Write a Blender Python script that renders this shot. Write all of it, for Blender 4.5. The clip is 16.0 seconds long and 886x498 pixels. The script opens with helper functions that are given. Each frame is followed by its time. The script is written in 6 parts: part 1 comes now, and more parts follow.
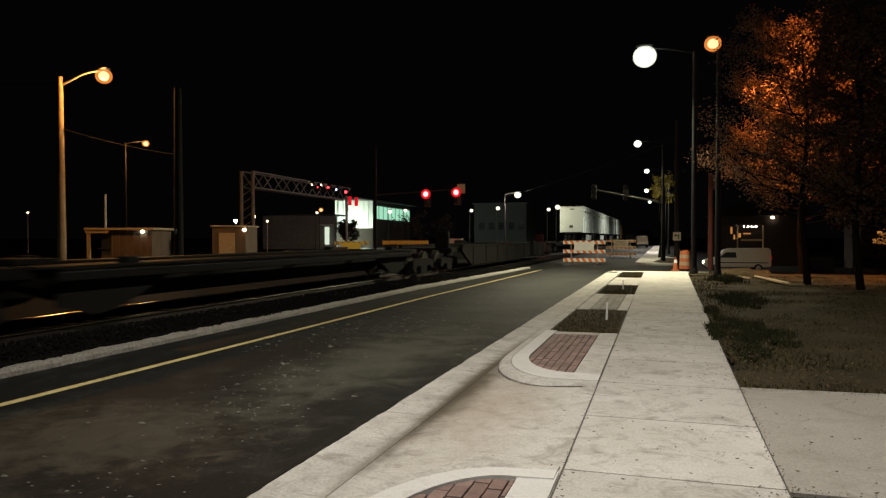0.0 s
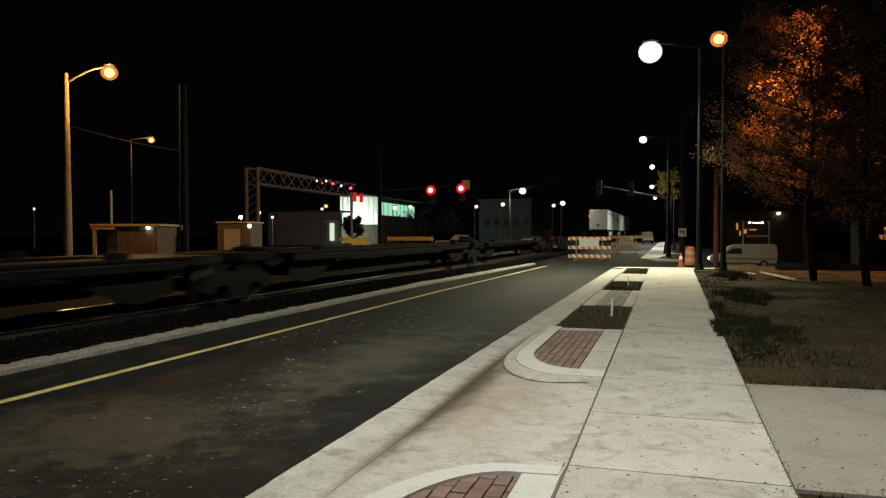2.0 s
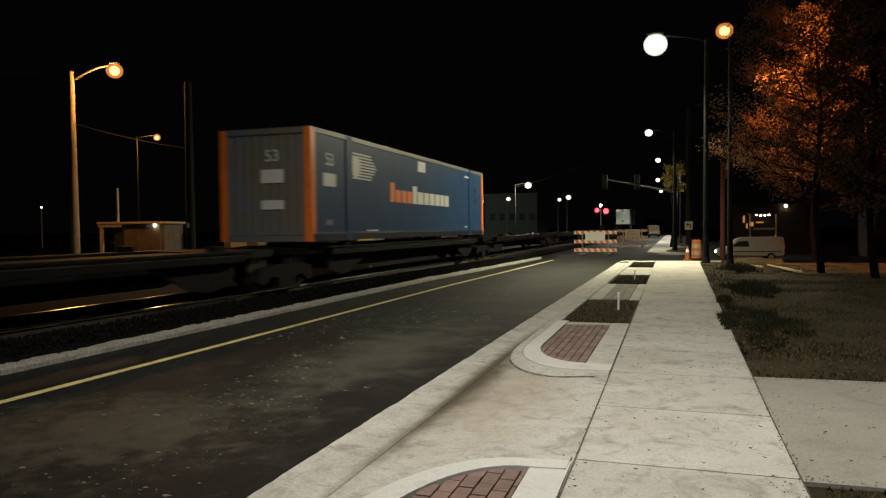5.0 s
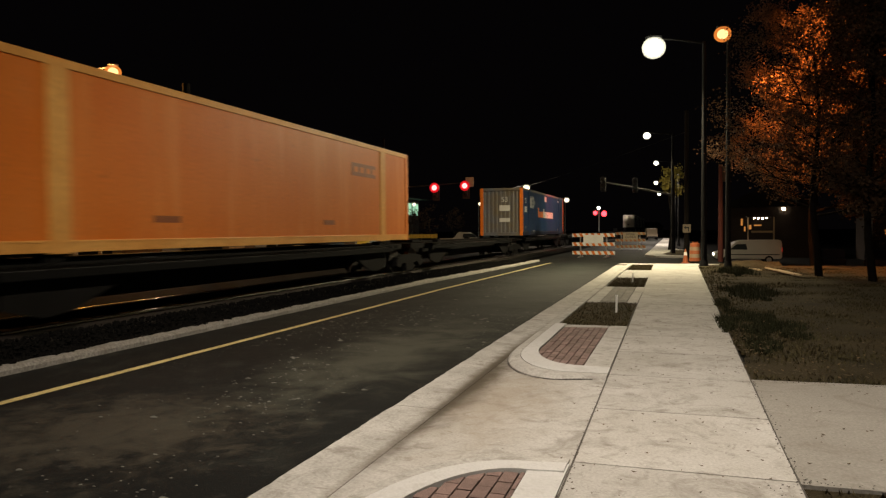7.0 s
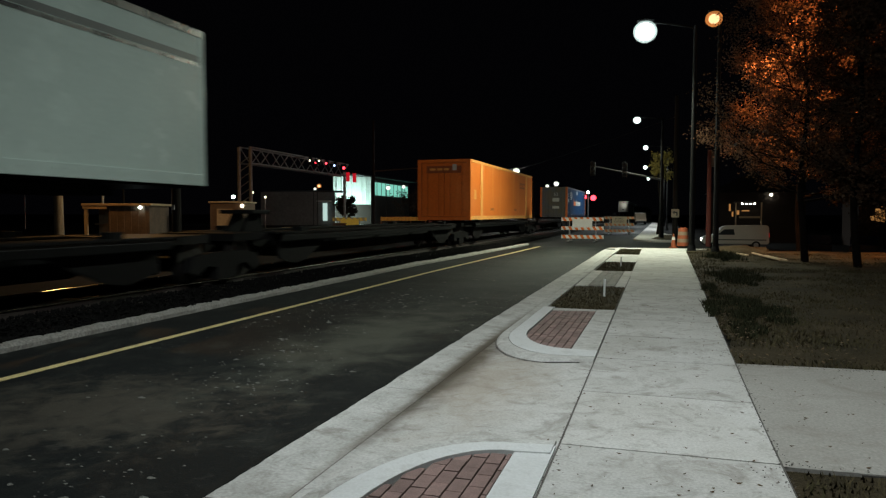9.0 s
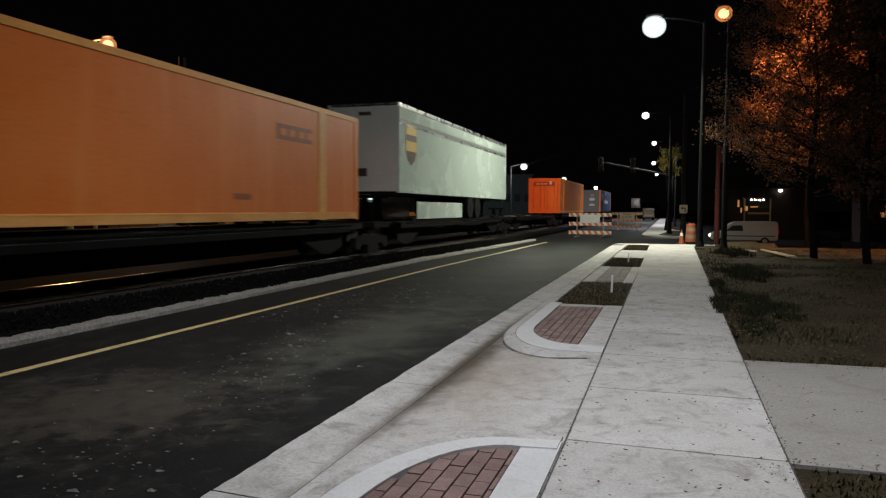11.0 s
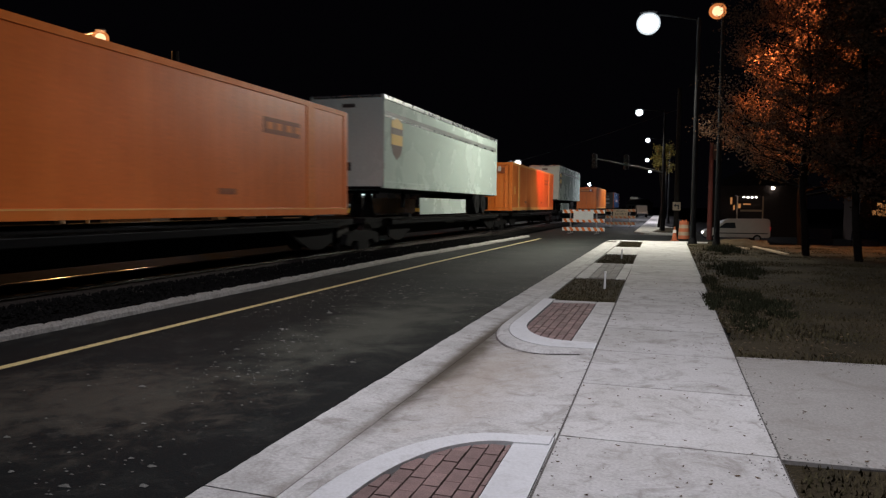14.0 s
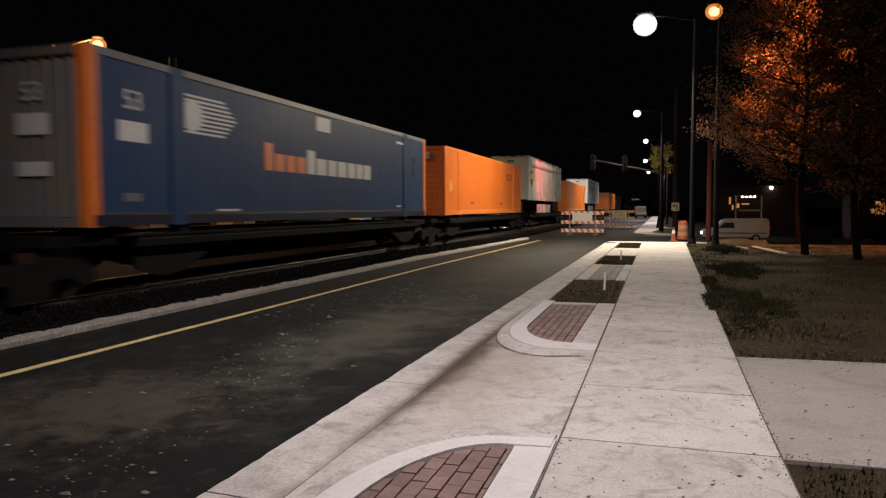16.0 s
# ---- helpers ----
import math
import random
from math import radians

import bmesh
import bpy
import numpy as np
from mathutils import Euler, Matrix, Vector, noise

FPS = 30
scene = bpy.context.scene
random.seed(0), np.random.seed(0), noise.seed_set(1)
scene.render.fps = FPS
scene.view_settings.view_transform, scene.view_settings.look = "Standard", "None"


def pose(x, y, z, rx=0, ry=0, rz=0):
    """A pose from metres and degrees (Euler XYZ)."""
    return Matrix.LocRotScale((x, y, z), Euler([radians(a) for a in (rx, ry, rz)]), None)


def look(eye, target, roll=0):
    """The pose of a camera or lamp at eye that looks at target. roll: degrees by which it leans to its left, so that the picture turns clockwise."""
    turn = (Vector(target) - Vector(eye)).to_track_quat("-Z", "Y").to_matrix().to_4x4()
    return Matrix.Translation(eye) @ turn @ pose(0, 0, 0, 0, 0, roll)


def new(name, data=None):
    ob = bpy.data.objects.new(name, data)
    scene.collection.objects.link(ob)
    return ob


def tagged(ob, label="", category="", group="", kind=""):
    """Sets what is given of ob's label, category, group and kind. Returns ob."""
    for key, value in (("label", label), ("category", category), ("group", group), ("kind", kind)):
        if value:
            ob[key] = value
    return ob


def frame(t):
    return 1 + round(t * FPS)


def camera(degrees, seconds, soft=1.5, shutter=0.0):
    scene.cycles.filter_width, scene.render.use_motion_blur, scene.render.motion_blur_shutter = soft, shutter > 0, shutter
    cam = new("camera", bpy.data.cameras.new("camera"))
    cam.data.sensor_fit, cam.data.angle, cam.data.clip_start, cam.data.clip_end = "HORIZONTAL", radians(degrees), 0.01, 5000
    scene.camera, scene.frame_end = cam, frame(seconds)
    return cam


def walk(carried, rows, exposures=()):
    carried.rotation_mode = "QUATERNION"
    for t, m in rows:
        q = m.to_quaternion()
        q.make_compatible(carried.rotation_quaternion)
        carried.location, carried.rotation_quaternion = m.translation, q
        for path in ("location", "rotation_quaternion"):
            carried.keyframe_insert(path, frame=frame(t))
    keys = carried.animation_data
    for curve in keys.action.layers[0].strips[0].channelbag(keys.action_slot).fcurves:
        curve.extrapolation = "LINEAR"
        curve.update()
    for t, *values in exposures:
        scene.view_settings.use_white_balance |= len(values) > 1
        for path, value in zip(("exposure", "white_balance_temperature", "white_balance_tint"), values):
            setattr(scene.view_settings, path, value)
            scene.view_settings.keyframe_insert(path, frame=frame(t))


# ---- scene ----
cam = camera(63.7, 16.0, 1.3, 0.5)
PATH = [
    (0.0, pose(0, 0, 1.65, 89.08, 0.09, 17.13)),
    (0.5, pose(0, 0, 1.65, 88.88, 0.16, 16.93)),
    (1.0, pose(0, 0, 1.65, 88.54, 0.18, 17.34)),
    (1.5, pose(0, 0, 1.65, 88.52, 0.18, 17.57)),
    (2.0, pose(0, 0, 1.65, 88.77, 0.10, 17.52)),
    (2.5, pose(0, 0, 1.65, 88.53, 0.10, 17.47)),
    (3.0, pose(0, 0, 1.65, 88.70, 0.37, 17.75)),
    (3.5, pose(0, 0, 1.65, 88.56, 0.25, 17.55)),
    (4.0, pose(0, 0, 1.65, 88.28, 0.46, 17.84)),
    (6.5, pose(0, 0, 1.65, 88.58, 0.56, 18.02)),
    (7.0, pose(0, 0, 1.65, 88.57, 0.44, 17.84)),
    (7.5, pose(0, 0, 1.65, 88.41, 0.17, 17.62)),
    (8.0, pose(0, 0, 1.65, 87.86, 0.12, 17.64)),
    (8.5, pose(0, 0, 1.65, 87.40, -0.28, 17.81)),
    (9.0, pose(0, 0, 1.65, 87.19, -0.04, 16.99)),
    (11.5, pose(0, 0, 1.65, 86.76, -0.25, 17.68)),
    (12.0, pose(0, 0, 1.65, 86.70, -0.50, 17.47)),
    (12.5, pose(0, 0, 1.65, 86.76, -0.50, 16.90)),
    (13.0, pose(0, 0, 1.65, 86.60, -0.32, 16.86)),
    (13.5, pose(0, 0, 1.65, 86.56, -0.33, 16.94)),
    (14.0, pose(0, 0, 1.65, 86.49, -0.45, 17.08)),
    (14.5, pose(0, 0, 1.65, 86.50, -0.54, 16.90)),
    (15.0, pose(0, 0, 1.65, 86.61, -0.17, 16.90)),
    (15.5, pose(0, 0, 1.65, 86.75, -0.04, 16.82)),
    (16.0, pose(0, 0, 1.65, 86.73, 0.16, 16.99)),
]
walk(cam, PATH, [
    (0.0, 0.00, 7300, 6),
    (0.5, 0.00, 7400, 2),
    (1.0, 0.00, 7300, 4),
    (1.5, 0.00, 7200, 2),
    (2.0, 0.00, 7200, -2),
    (2.5, -0.37, 6000, -10),
    (3.0, -0.37, 5900, -14),
    (3.5, -0.34, 6000, -12),
    (4.0, 0.00, 7100, 0),
    (6.5, -0.20, 7600, 4),
    (7.0, -0.03, 8200, 10),
    (7.5, -0.03, 7800, 6),
    (8.0, -0.30, 6300, -2),
    (8.5, -0.30, 5800, -6),
    (9.0, -0.33, 5900, -4),
    (11.5, -0.30, 6000, 10),
    (12.0, -0.30, 6000, 10),
    (12.5, -0.28, 5800, 10),
    (13.0, -0.27, 5700, 8),
    (13.5, -0.30, 5700, 10),
    (14.0, -0.27, 5900, 16),
    (14.5, -0.30, 5900, 18),
    (15.0, -0.27, 5900, 16),
    (15.5, -0.03, 6700, 24),
    (16.0, 0.00, 6900, 24),
])

# ---- light ----
world = bpy.data.worlds.new("night")
world.use_nodes = True
scene.world = world
world.node_tree.nodes["Background"].inputs[0].default_value = (0.36, 0.31, 0.42, 1)
world.node_tree.nodes["Background"].inputs[1].default_value = 0.0030

WHITE_LIGHT, GREEN_WHITE, SODIUM, AMBER, WARM = (1.05, 1.0, 0.98), (1.05, 1.0, 0.77), (1.0, 0.35, 0.10), (1.0, 0.46, 0.13), (1.0, 0.90, 0.78)


def lamp(name, at, power, colour, size=0.25, down=0.0, aim=(0, 0, -1), blend=0.6):
    """A street light's source; down is the cone in degrees, 0 for all round."""
    d = bpy.data.lights.new(name, "SPOT" if down else "POINT")
    d.energy, d.color, d.shadow_soft_size = power, colour, size
    if down:
        d.spot_size, d.spot_blend = radians(down), blend
    ob = new(name, d)
    ob.matrix_basis = look(at, Vector(at) + Vector(aim))
    return ob


# white lamps along the street, the first of them above the camera
lamp("white_light", (-0.8, 2.4, 9.4), 4650, WHITE_LIGHT, 0.2, 118, (0.02, 0.92, -1), 1.0)
lamp("white_light", (-0.83, 34.6, 9.4), 9800, GREEN_WHITE, 0.2, 162, (-0.42, -0.25, -1), 1.0)
lamp("white_light", (-1.71, 52.0, 7.7), 2600, GREEN_WHITE, 0.2, 168, (-0.35, 0.35, -1), 0.8)
for at, power in (((-1.68, 80, 8.3), 6000), ((-2.3, 110, 8.0), 6000), ((-2.4, 140, 7.8), 3500)):
    lamp("white_light", at, power, WHITE_LIGHT, 0.2, 165)
# sodium lamps
lamp("sodium_light", (2.72, 33.0, 9.6), 15000, SODIUM, 0.2, 150, (1.0, 0.2, -0.40), 1.0)
for at, power in (((-21.69, 23.6, 7.85), 950), ((-31.13, 37.4, 7.25), 1100)):
    lamp("sodium_light", at, power, AMBER, 0.2)
lamp("warm_light", (-15.4, 78.8, 5.6), 3400, WARM, 0.2)
# the red signal that faces away, down the street
lamp("red_light", (-4.53, 50.45, 5.1), 1700, (1.0, 0.03, 0.06), 0.1, 86, (-1.0, 0.6, -0.2), 0.7)
# the small white lamp on the hut's wall
lamp("wall_light", (-23.7, 28.1, 1.98), 170, (0.98, 1.0, 1.0), 0.06, 100, (0.75, -1, -0.12), 0.6)
# floodlights on the far hall
lamp("flood_light", (-48.4, 109.4, 1.5), 5500, (0.78, 1.0, 0.88), 0.5)


# ---- materials ----
def material(name, colour, rough=0.7, metal=0.0, spread=0.25, scale=6.0, fine=60.0, bump=0.2, second=None, amount=0.5, random_tint=0.0, coat=0.0, gloss=0.5, dirt=None, streaks=None):
    """A procedural surface: a base colour that varies at two scales, with a second colour in blotches, and fine relief."""
    m = bpy.data.materials.new(name)
    m.use_nodes = True
    nt = m.node_tree
    n, l = nt.nodes, nt.links
    bs = n["Principled BSDF"]
    tc = n.new("ShaderNodeTexCoord")
    big = n.new("ShaderNodeTexNoise")
    big.inputs["Scale"].default_value, big.inputs["Detail"].default_value, big.inputs["Roughness"].default_value = scale, 6, 0.62
    small = n.new("ShaderNodeTexNoise")
    small.inputs["Scale"].default_value, small.inputs["Detail"].default_value = fine, 4
    l.new(tc.outputs["Object"], big.inputs["Vector"])
    l.new(tc.outputs["Object"], small.inputs["Vector"])
    ramp = n.new("ShaderNodeValToRGB")
    ramp.color_ramp.elements[0].position, ramp.color_ramp.elements[1].position = 0.5 - 0.25 * amount, 0.5 + 0.30 * amount
    two = second or tuple(c * (1 - spread) for c in colour)
    ramp.color_ramp.elements[0].color, ramp.color_ramp.elements[1].color = (*two, 1), (*colour, 1)
    l.new(big.outputs["Fac"], ramp.inputs["Fac"])
    mix = n.new("ShaderNodeMix")
    mix.data_type, mix.blend_type = "RGBA", "MULTIPLY"
    mix.inputs["Factor"].default_value = 1.0
    r2 = n.new("ShaderNodeMapRange")
    r2.inputs["From Min"].default_value, r2.inputs["From Max"].default_value = 0.3, 0.7
    r2.inputs["To Min"].default_value, r2.inputs["To Max"].default_value = 1 - spread, 1 + spread * 0.6
    l.new(small.outputs["Fac"], r2.inputs["Value"])
    l.new(ramp.outputs["Color"], mix.inputs["A"])
    l.new(r2.outputs["Result"], mix.inputs["B"])
    out = mix.outputs["Result"]
    if random_tint:
        info = n.new("ShaderNodeObjectInfo")
        r3 = n.new("ShaderNodeMapRange")
        r3.inputs["To Min"].default_value, r3.inputs["To Max"].default_value = 1 - random_tint, 1 + random_tint
        l.new(info.outputs["Random"], r3.inputs["Value"])
        mix2 = n.new("ShaderNodeMix")
        mix2.data_type, mix2.blend_type = "RGBA", "MULTIPLY"
        mix2.inputs["Factor"].default_value = 1.0
        l.new(out, mix2.inputs["A"])
        l.new(r3.outputs["Result"], mix2.inputs["B"])
        out = mix2.outputs["Result"]
    for tone, size, lo, hi, most in dirt or ():
        dn = n.new("ShaderNodeTexNoise")
        dn.inputs["Scale"].default_value, dn.inputs["Detail"].default_value, dn.inputs["Roughness"].default_value, dn.inputs["Distortion"].default_value = size, 7, 0.68, 1.2
        l.new(tc.outputs["Object"], dn.inputs["Vector"])
        dr = n.new("ShaderNodeMapRange")
        dr.inputs["From Min"].default_value, dr.inputs["From Max"].default_value, dr.inputs["To Max"].default_value = lo, hi, most
        l.new(dn.outputs["Fac"], dr.inputs["Value"])
        dm = n.new("ShaderNodeMix")
        dm.data_type = "RGBA"
        dm.inputs["B"].default_value = (*tone, 1)
        l.new(dr.outputs["Result"], dm.inputs["Factor"])
        l.new(out, dm.inputs["A"])
        out = dm.outputs["Result"]
    if streaks:
        # rain-washed streaks that run down the side
        tone, size, lo, hi, most = streaks
        mp = n.new("ShaderNodeMapping")
        mp.inputs["Scale"].default_value = (size, size, size * 0.09)
        l.new(tc.outputs["Object"], mp.inputs["Vector"])
        sn = n.new("ShaderNodeTexNoise")
        sn.inputs["Scale"].default_value, sn.inputs["Detail"].default_value, sn.inputs["Roughness"].default_value = 1.0, 5, 0.6
        l.new(mp.outputs["Vector"], sn.inputs["Vector"])
        sr = n.new("ShaderNodeMapRange")
        sr.inputs["From Min"].default_value, sr.inputs["From Max"].default_value, sr.inputs["To Max"].default_value = lo, hi, most
        l.new(sn.outputs["Fac"], sr.inputs["Value"])
        sm = n.new("ShaderNodeMix")
        sm.data_type = "RGBA"
        sm.inputs["B"].default_value = (*tone, 1)
        l.new(sr.outputs["Result"], sm.inputs["Factor"])
        l.new(out, sm.inputs["A"])
        out = sm.outputs["Result"]
    l.new(out, bs.inputs["Base Color"])
    bs.inputs["Metallic"].default_value = metal
    bs.inputs["Specular IOR Level"].default_value = gloss
    rr = n.new("ShaderNodeMapRange")
    rr.inputs["To Min"].default_value, rr.inputs["To Max"].default_value = max(0.03, rough - 0.12), min(1, rough + 0.12)
    l.new(big.outputs["Fac"], rr.inputs["Value"])
    l.new(rr.outputs["Result"], bs.inputs["Roughness"])
    if coat:
        bs.inputs["Coat Weight"].default_value, bs.inputs["Coat Roughness"].default_value = coat, 0.08
    if bump:
        b = n.new("ShaderNodeBump")
        b.inputs["Strength"].default_value, b.inputs["Distance"].default_value = bump, 0.01
        l.new(small.outputs["Fac"], b.inputs["Height"])
        l.new(b.outputs["Normal"], bs.inputs["Normal"])
    return m


def leafy(m, share=0.4):
    """Lets light through thin leaves."""
    n, l = m.node_tree.nodes, m.node_tree.links
    bs, out = n["Principled BSDF"], n["Material Output"]
    tr = n.new("ShaderNodeBsdfTranslucent")
    l.new(bs.inputs["Base Color"].links[0].from_socket, tr.inputs["Color"])
    mx = n.new("ShaderNodeMixShader")
    mx.inputs["Fac"].default_value = share
    l.new(bs.outputs["BSDF"], mx.inputs[1])
    l.new(tr.outputs["BSDF"], mx.inputs[2])
    l.new(mx.outputs["Shader"], out.inputs["Surface"])
    return m


def glare_lens(name, colour, strength, clear):
    """A lamp's frosted lens swollen to its glare: part of the bulb shows through, the rest imitates the halo."""
    m = bpy.data.materials.new(name)
    m.use_nodes = True
    n, l = m.node_tree.nodes, m.node_tree.links
    em, tr, mx = n.new("ShaderNodeEmission"), n.new("ShaderNodeBsdfTransparent"), n.new("ShaderNodeMixShader")
    em.inputs["Color"].default_value, em.inputs["Strength"].default_value = (*colour, 1), strength
    mx.inputs["Fac"].default_value = clear
    l.new(em.outputs["Emission"], mx.inputs[1])
    l.new(tr.outputs["BSDF"], mx.inputs[2])
    l.new(mx.outputs["Shader"], n["Material Output"].inputs["Surface"])
    return m


def glow(name, colour, strength):
    m = bpy.data.materials.new(name)
    m.use_nodes = True
    bs = m.node_tree.nodes["Principled BSDF"]
    bs.inputs["Base Color"].default_value = (*(0.2 * c for c in colour), 1)
    bs.inputs["Emission Color"].default_value = (*colour, 1)
    bs.inputs["Emission Strength"].default_value = strength
    return m


DIRT = (((0.19, 0.17, 0.145), 1.7, 0.52, 0.74, 0.8), ((0.25, 0.23, 0.205), 5.5, 0.53, 0.70, 0.75), ((0.10, 0.088, 0.075), 22, 0.64, 0.72, 0.85))
CONCRETE = material("new_concrete", (0.55, 0.54, 0.525), 0.88, spread=0.16, scale=0.9, fine=45, bump=0.3, second=(0.43, 0.415, 0.39), amount=0.7, random_tint=0.05, gloss=0.3, dirt=DIRT)
# the pavement's concrete, darkened in colour for the weaker light on the driveway
DRIVEWAY = material("dimmed_concrete", (0.345, 0.33, 0.305), 0.9, spread=0.2, scale=0.8, fine=45, bump=0.3, second=(0.29, 0.275, 0.25), amount=0.7, random_tint=0.05, gloss=0.3, dirt=DIRT)
CLEAN = material("clean_new_concrete", (0.62, 0.62, 0.62), 0.85, spread=0.08, scale=2.0, fine=50, bump=0.2, second=(0.55, 0.55, 0.545), amount=0.8, gloss=0.3, dirt=(DIRT[1][:4] + (0.25,), DIRT[2][:4] + (0.5,)))
KERB = material("kerb_concrete", (0.58, 0.57, 0.55), 0.88, spread=0.2, scale=2.0, fine=40, bump=0.4, second=(0.38, 0.37, 0.35), amount=0.8, gloss=0.3, dirt=DIRT[:2])
JOINT = material("joint_dirt", (0.10, 0.09, 0.08), 0.95, bump=0.3)
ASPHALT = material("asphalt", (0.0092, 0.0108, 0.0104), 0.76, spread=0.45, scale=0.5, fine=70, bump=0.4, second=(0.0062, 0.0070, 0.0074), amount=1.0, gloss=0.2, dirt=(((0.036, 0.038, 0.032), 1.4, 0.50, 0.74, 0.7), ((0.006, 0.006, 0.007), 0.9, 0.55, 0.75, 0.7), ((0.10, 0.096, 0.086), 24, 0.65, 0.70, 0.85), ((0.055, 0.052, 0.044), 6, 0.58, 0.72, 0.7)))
SAND = material("dried_sand", (0.19, 0.187, 0.165), 0.95, spread=0.4, scale=3, fine=90, bump=0.4)
def stained(base, name, stain, shape, soft, reach, power=1.0):
    """A copy of a surface with a stain or a patch of another tone along the y axis: shape is its middle in x and y and
    its half-widths.
    """
    m = base.copy()
    m.name = name
    nt = m.node_tree
    n, l = nt.nodes, nt.links
    bs = n["Principled BSDF"]
    src = bs.inputs["Base Color"].links[0].from_socket
    tc = n.new("ShaderNodeTexCoord")
    mp = n.new("ShaderNodeMapping")
    mp.vector_type = "POINT"
    mp.inputs["Location"].default_value = (-shape[0] / shape[2], -shape[1] / shape[3], 0)
    mp.inputs["Scale"].default_value = (1 / shape[2], 1 / shape[3], 0)
    l.new(tc.outputs["Object"], mp.inputs["Vector"])
    ln = n.new("ShaderNodeVectorMath")
    ln.operation = "LENGTH"
    l.new(mp.outputs["Vector"], ln.inputs[0])
    nz = n.new("ShaderNodeTexNoise")
    nz.inputs["Scale"].default_value, nz.inputs["Detail"].default_value, nz.inputs["Roughness"].default_value, nz.inputs["Distortion"].default_value = soft, 8, 0.65, 0.8
    l.new(tc.outputs["Object"], nz.inputs["Vector"])
    ad = n.new("ShaderNodeMath")
    ad.operation = "MULTIPLY_ADD"
    ad.inputs[1].default_value = -reach
    l.new(nz.outputs["Fac"], ad.inputs[0])
    l.new(ln.outputs["Value"], ad.inputs[2])
    mr = n.new("ShaderNodeMapRange")
    mr.interpolation_type = "SMOOTHSTEP"
    mr.inputs["From Min"].default_value, mr.inputs["From Max"].default_value = 0.95 - reach * 0.5, 0.05 - reach * 0.5
    mr.inputs["To Max"].default_value = power
    l.new(ad.outputs["Value"], mr.inputs["Value"])
    mix = n.new("ShaderNodeMix")
    mix.data_type = "RGBA"
    mix.inputs["B"].default_value = (*stain, 1)
    l.new(mr.outputs["Result"], mix.inputs["Factor"])
    l.new(src, mix.inputs["A"])
    l.new(mix.outputs["Result"], bs.inputs["Base Color"])
    return m


MUDDY = stained(CONCRETE, "dusty_concrete", (0.30, 0.245, 0.185), (-1.7, 6.9, 1.0, 2.6), 2.4, 1.4, 0.55)
MUDDY = stained(MUDDY, "muddy_concrete", (0.105, 0.085, 0.062), (-2.10, 7.7, 0.40, 4.0), 2.6, 0.9, 1.0)
# a long paler patch down the middle of the street
ASPHALT = stained(ASPHALT, "paler_mid_asphalt", (0.040, 0.045, 0.039), (-4.2, 24.0, 2.1, 19.0), 0.8, 0.9, 0.85)
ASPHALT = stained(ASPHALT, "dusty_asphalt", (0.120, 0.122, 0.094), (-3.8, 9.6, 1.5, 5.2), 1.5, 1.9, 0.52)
# a small paler patch at the street's near end
ASPHALT = stained(ASPHALT, "paler_near_asphalt", (0.075, 0.066, 0.050), (-4.7, 5.0, 2.0, 1.8), 3.2, 2.4, 0.6)
GUTTER = stained(KERB, "silted_gutter", (0.16, 0.135, 0.10), (-2.12, 10, 0.11, 40.0), 2.6, 1.6, 0.45)
MUDDY = stained(MUDDY, "muddy_low_edge", (0.075, 0.062, 0.046), (-2.11, 6.9, 0.15, 3.6), 3.0, 0.7, 0.9)
GUTTER = stained(GUTTER, "silted_gutter_mouth", (0.125, 0.105, 0.080), (-2.13, 8.8, 0.24, 5.4), 2.4, 0.8, 1.0)
GUTTER = stained(GUTTER, "silted_gutter_edge", (0.075, 0.062, 0.046), (-2.13, 8.4, 0.10, 5.2), 3.0, 0.7, 0.9)
YELLOW = material("yellow_road_paint", (0.84, 0.70, 0.34), 0.5, spread=0.25, scale=5, fine=60, bump=0.3, second=(0.70, 0.56, 0.24), dirt=(((0.16, 0.15, 0.12), 9, 0.52, 0.66, 0.8),))
BRICK = material("clay_paver", (0.25, 0.165, 0.148), 0.85, spread=0.25, scale=9, fine=120, bump=0.5, random_tint=0.22)
GREY_PAVER = material("grey_paver", (0.24, 0.22, 0.20), 0.85, spread=0.25, scale=9, fine=120, bump=0.5, random_tint=0.15)
SOIL = material("lawn_soil", (0.078, 0.058, 0.032), 0.95, spread=0.5, scale=0.75, fine=40, bump=0.8, second=(0.016, 0.014, 0.008), amount=1.0, gloss=0.1)
GRASS = material("grass_blade", (0.052, 0.050, 0.022), 0.8, spread=0.4, scale=1.2, fine=30, bump=0, second=(0.075, 0.056, 0.030), amount=1.0, gloss=0.15)
# earth and ballast coloured almost black, to stay as dark as unlit ground
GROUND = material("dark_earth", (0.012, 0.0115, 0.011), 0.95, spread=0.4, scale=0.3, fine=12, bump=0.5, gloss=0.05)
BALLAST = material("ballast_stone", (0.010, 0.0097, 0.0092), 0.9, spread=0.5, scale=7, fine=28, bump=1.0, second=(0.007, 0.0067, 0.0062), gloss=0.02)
WEED = material("dark_weed", (0.019, 0.024, 0.011), 0.85, spread=0.5, scale=1.5, fine=30, bump=0, second=(0.030, 0.028, 0.014), amount=1.0, gloss=0.1)
SLEEPER = material("creosoted_sleeper", (0.032, 0.027, 0.023), 0.9, gloss=0.1, spread=0.3, scale=5, fine=50)
RAIL = material("worn_rail_steel", (0.60, 0.57, 0.54), 0.20, 1.0, spread=0.2, scale=3, fine=40, bump=0.03)
RUST = material("rusty_web", (0.03, 0.02, 0.016), 0.8, spread=0.3)
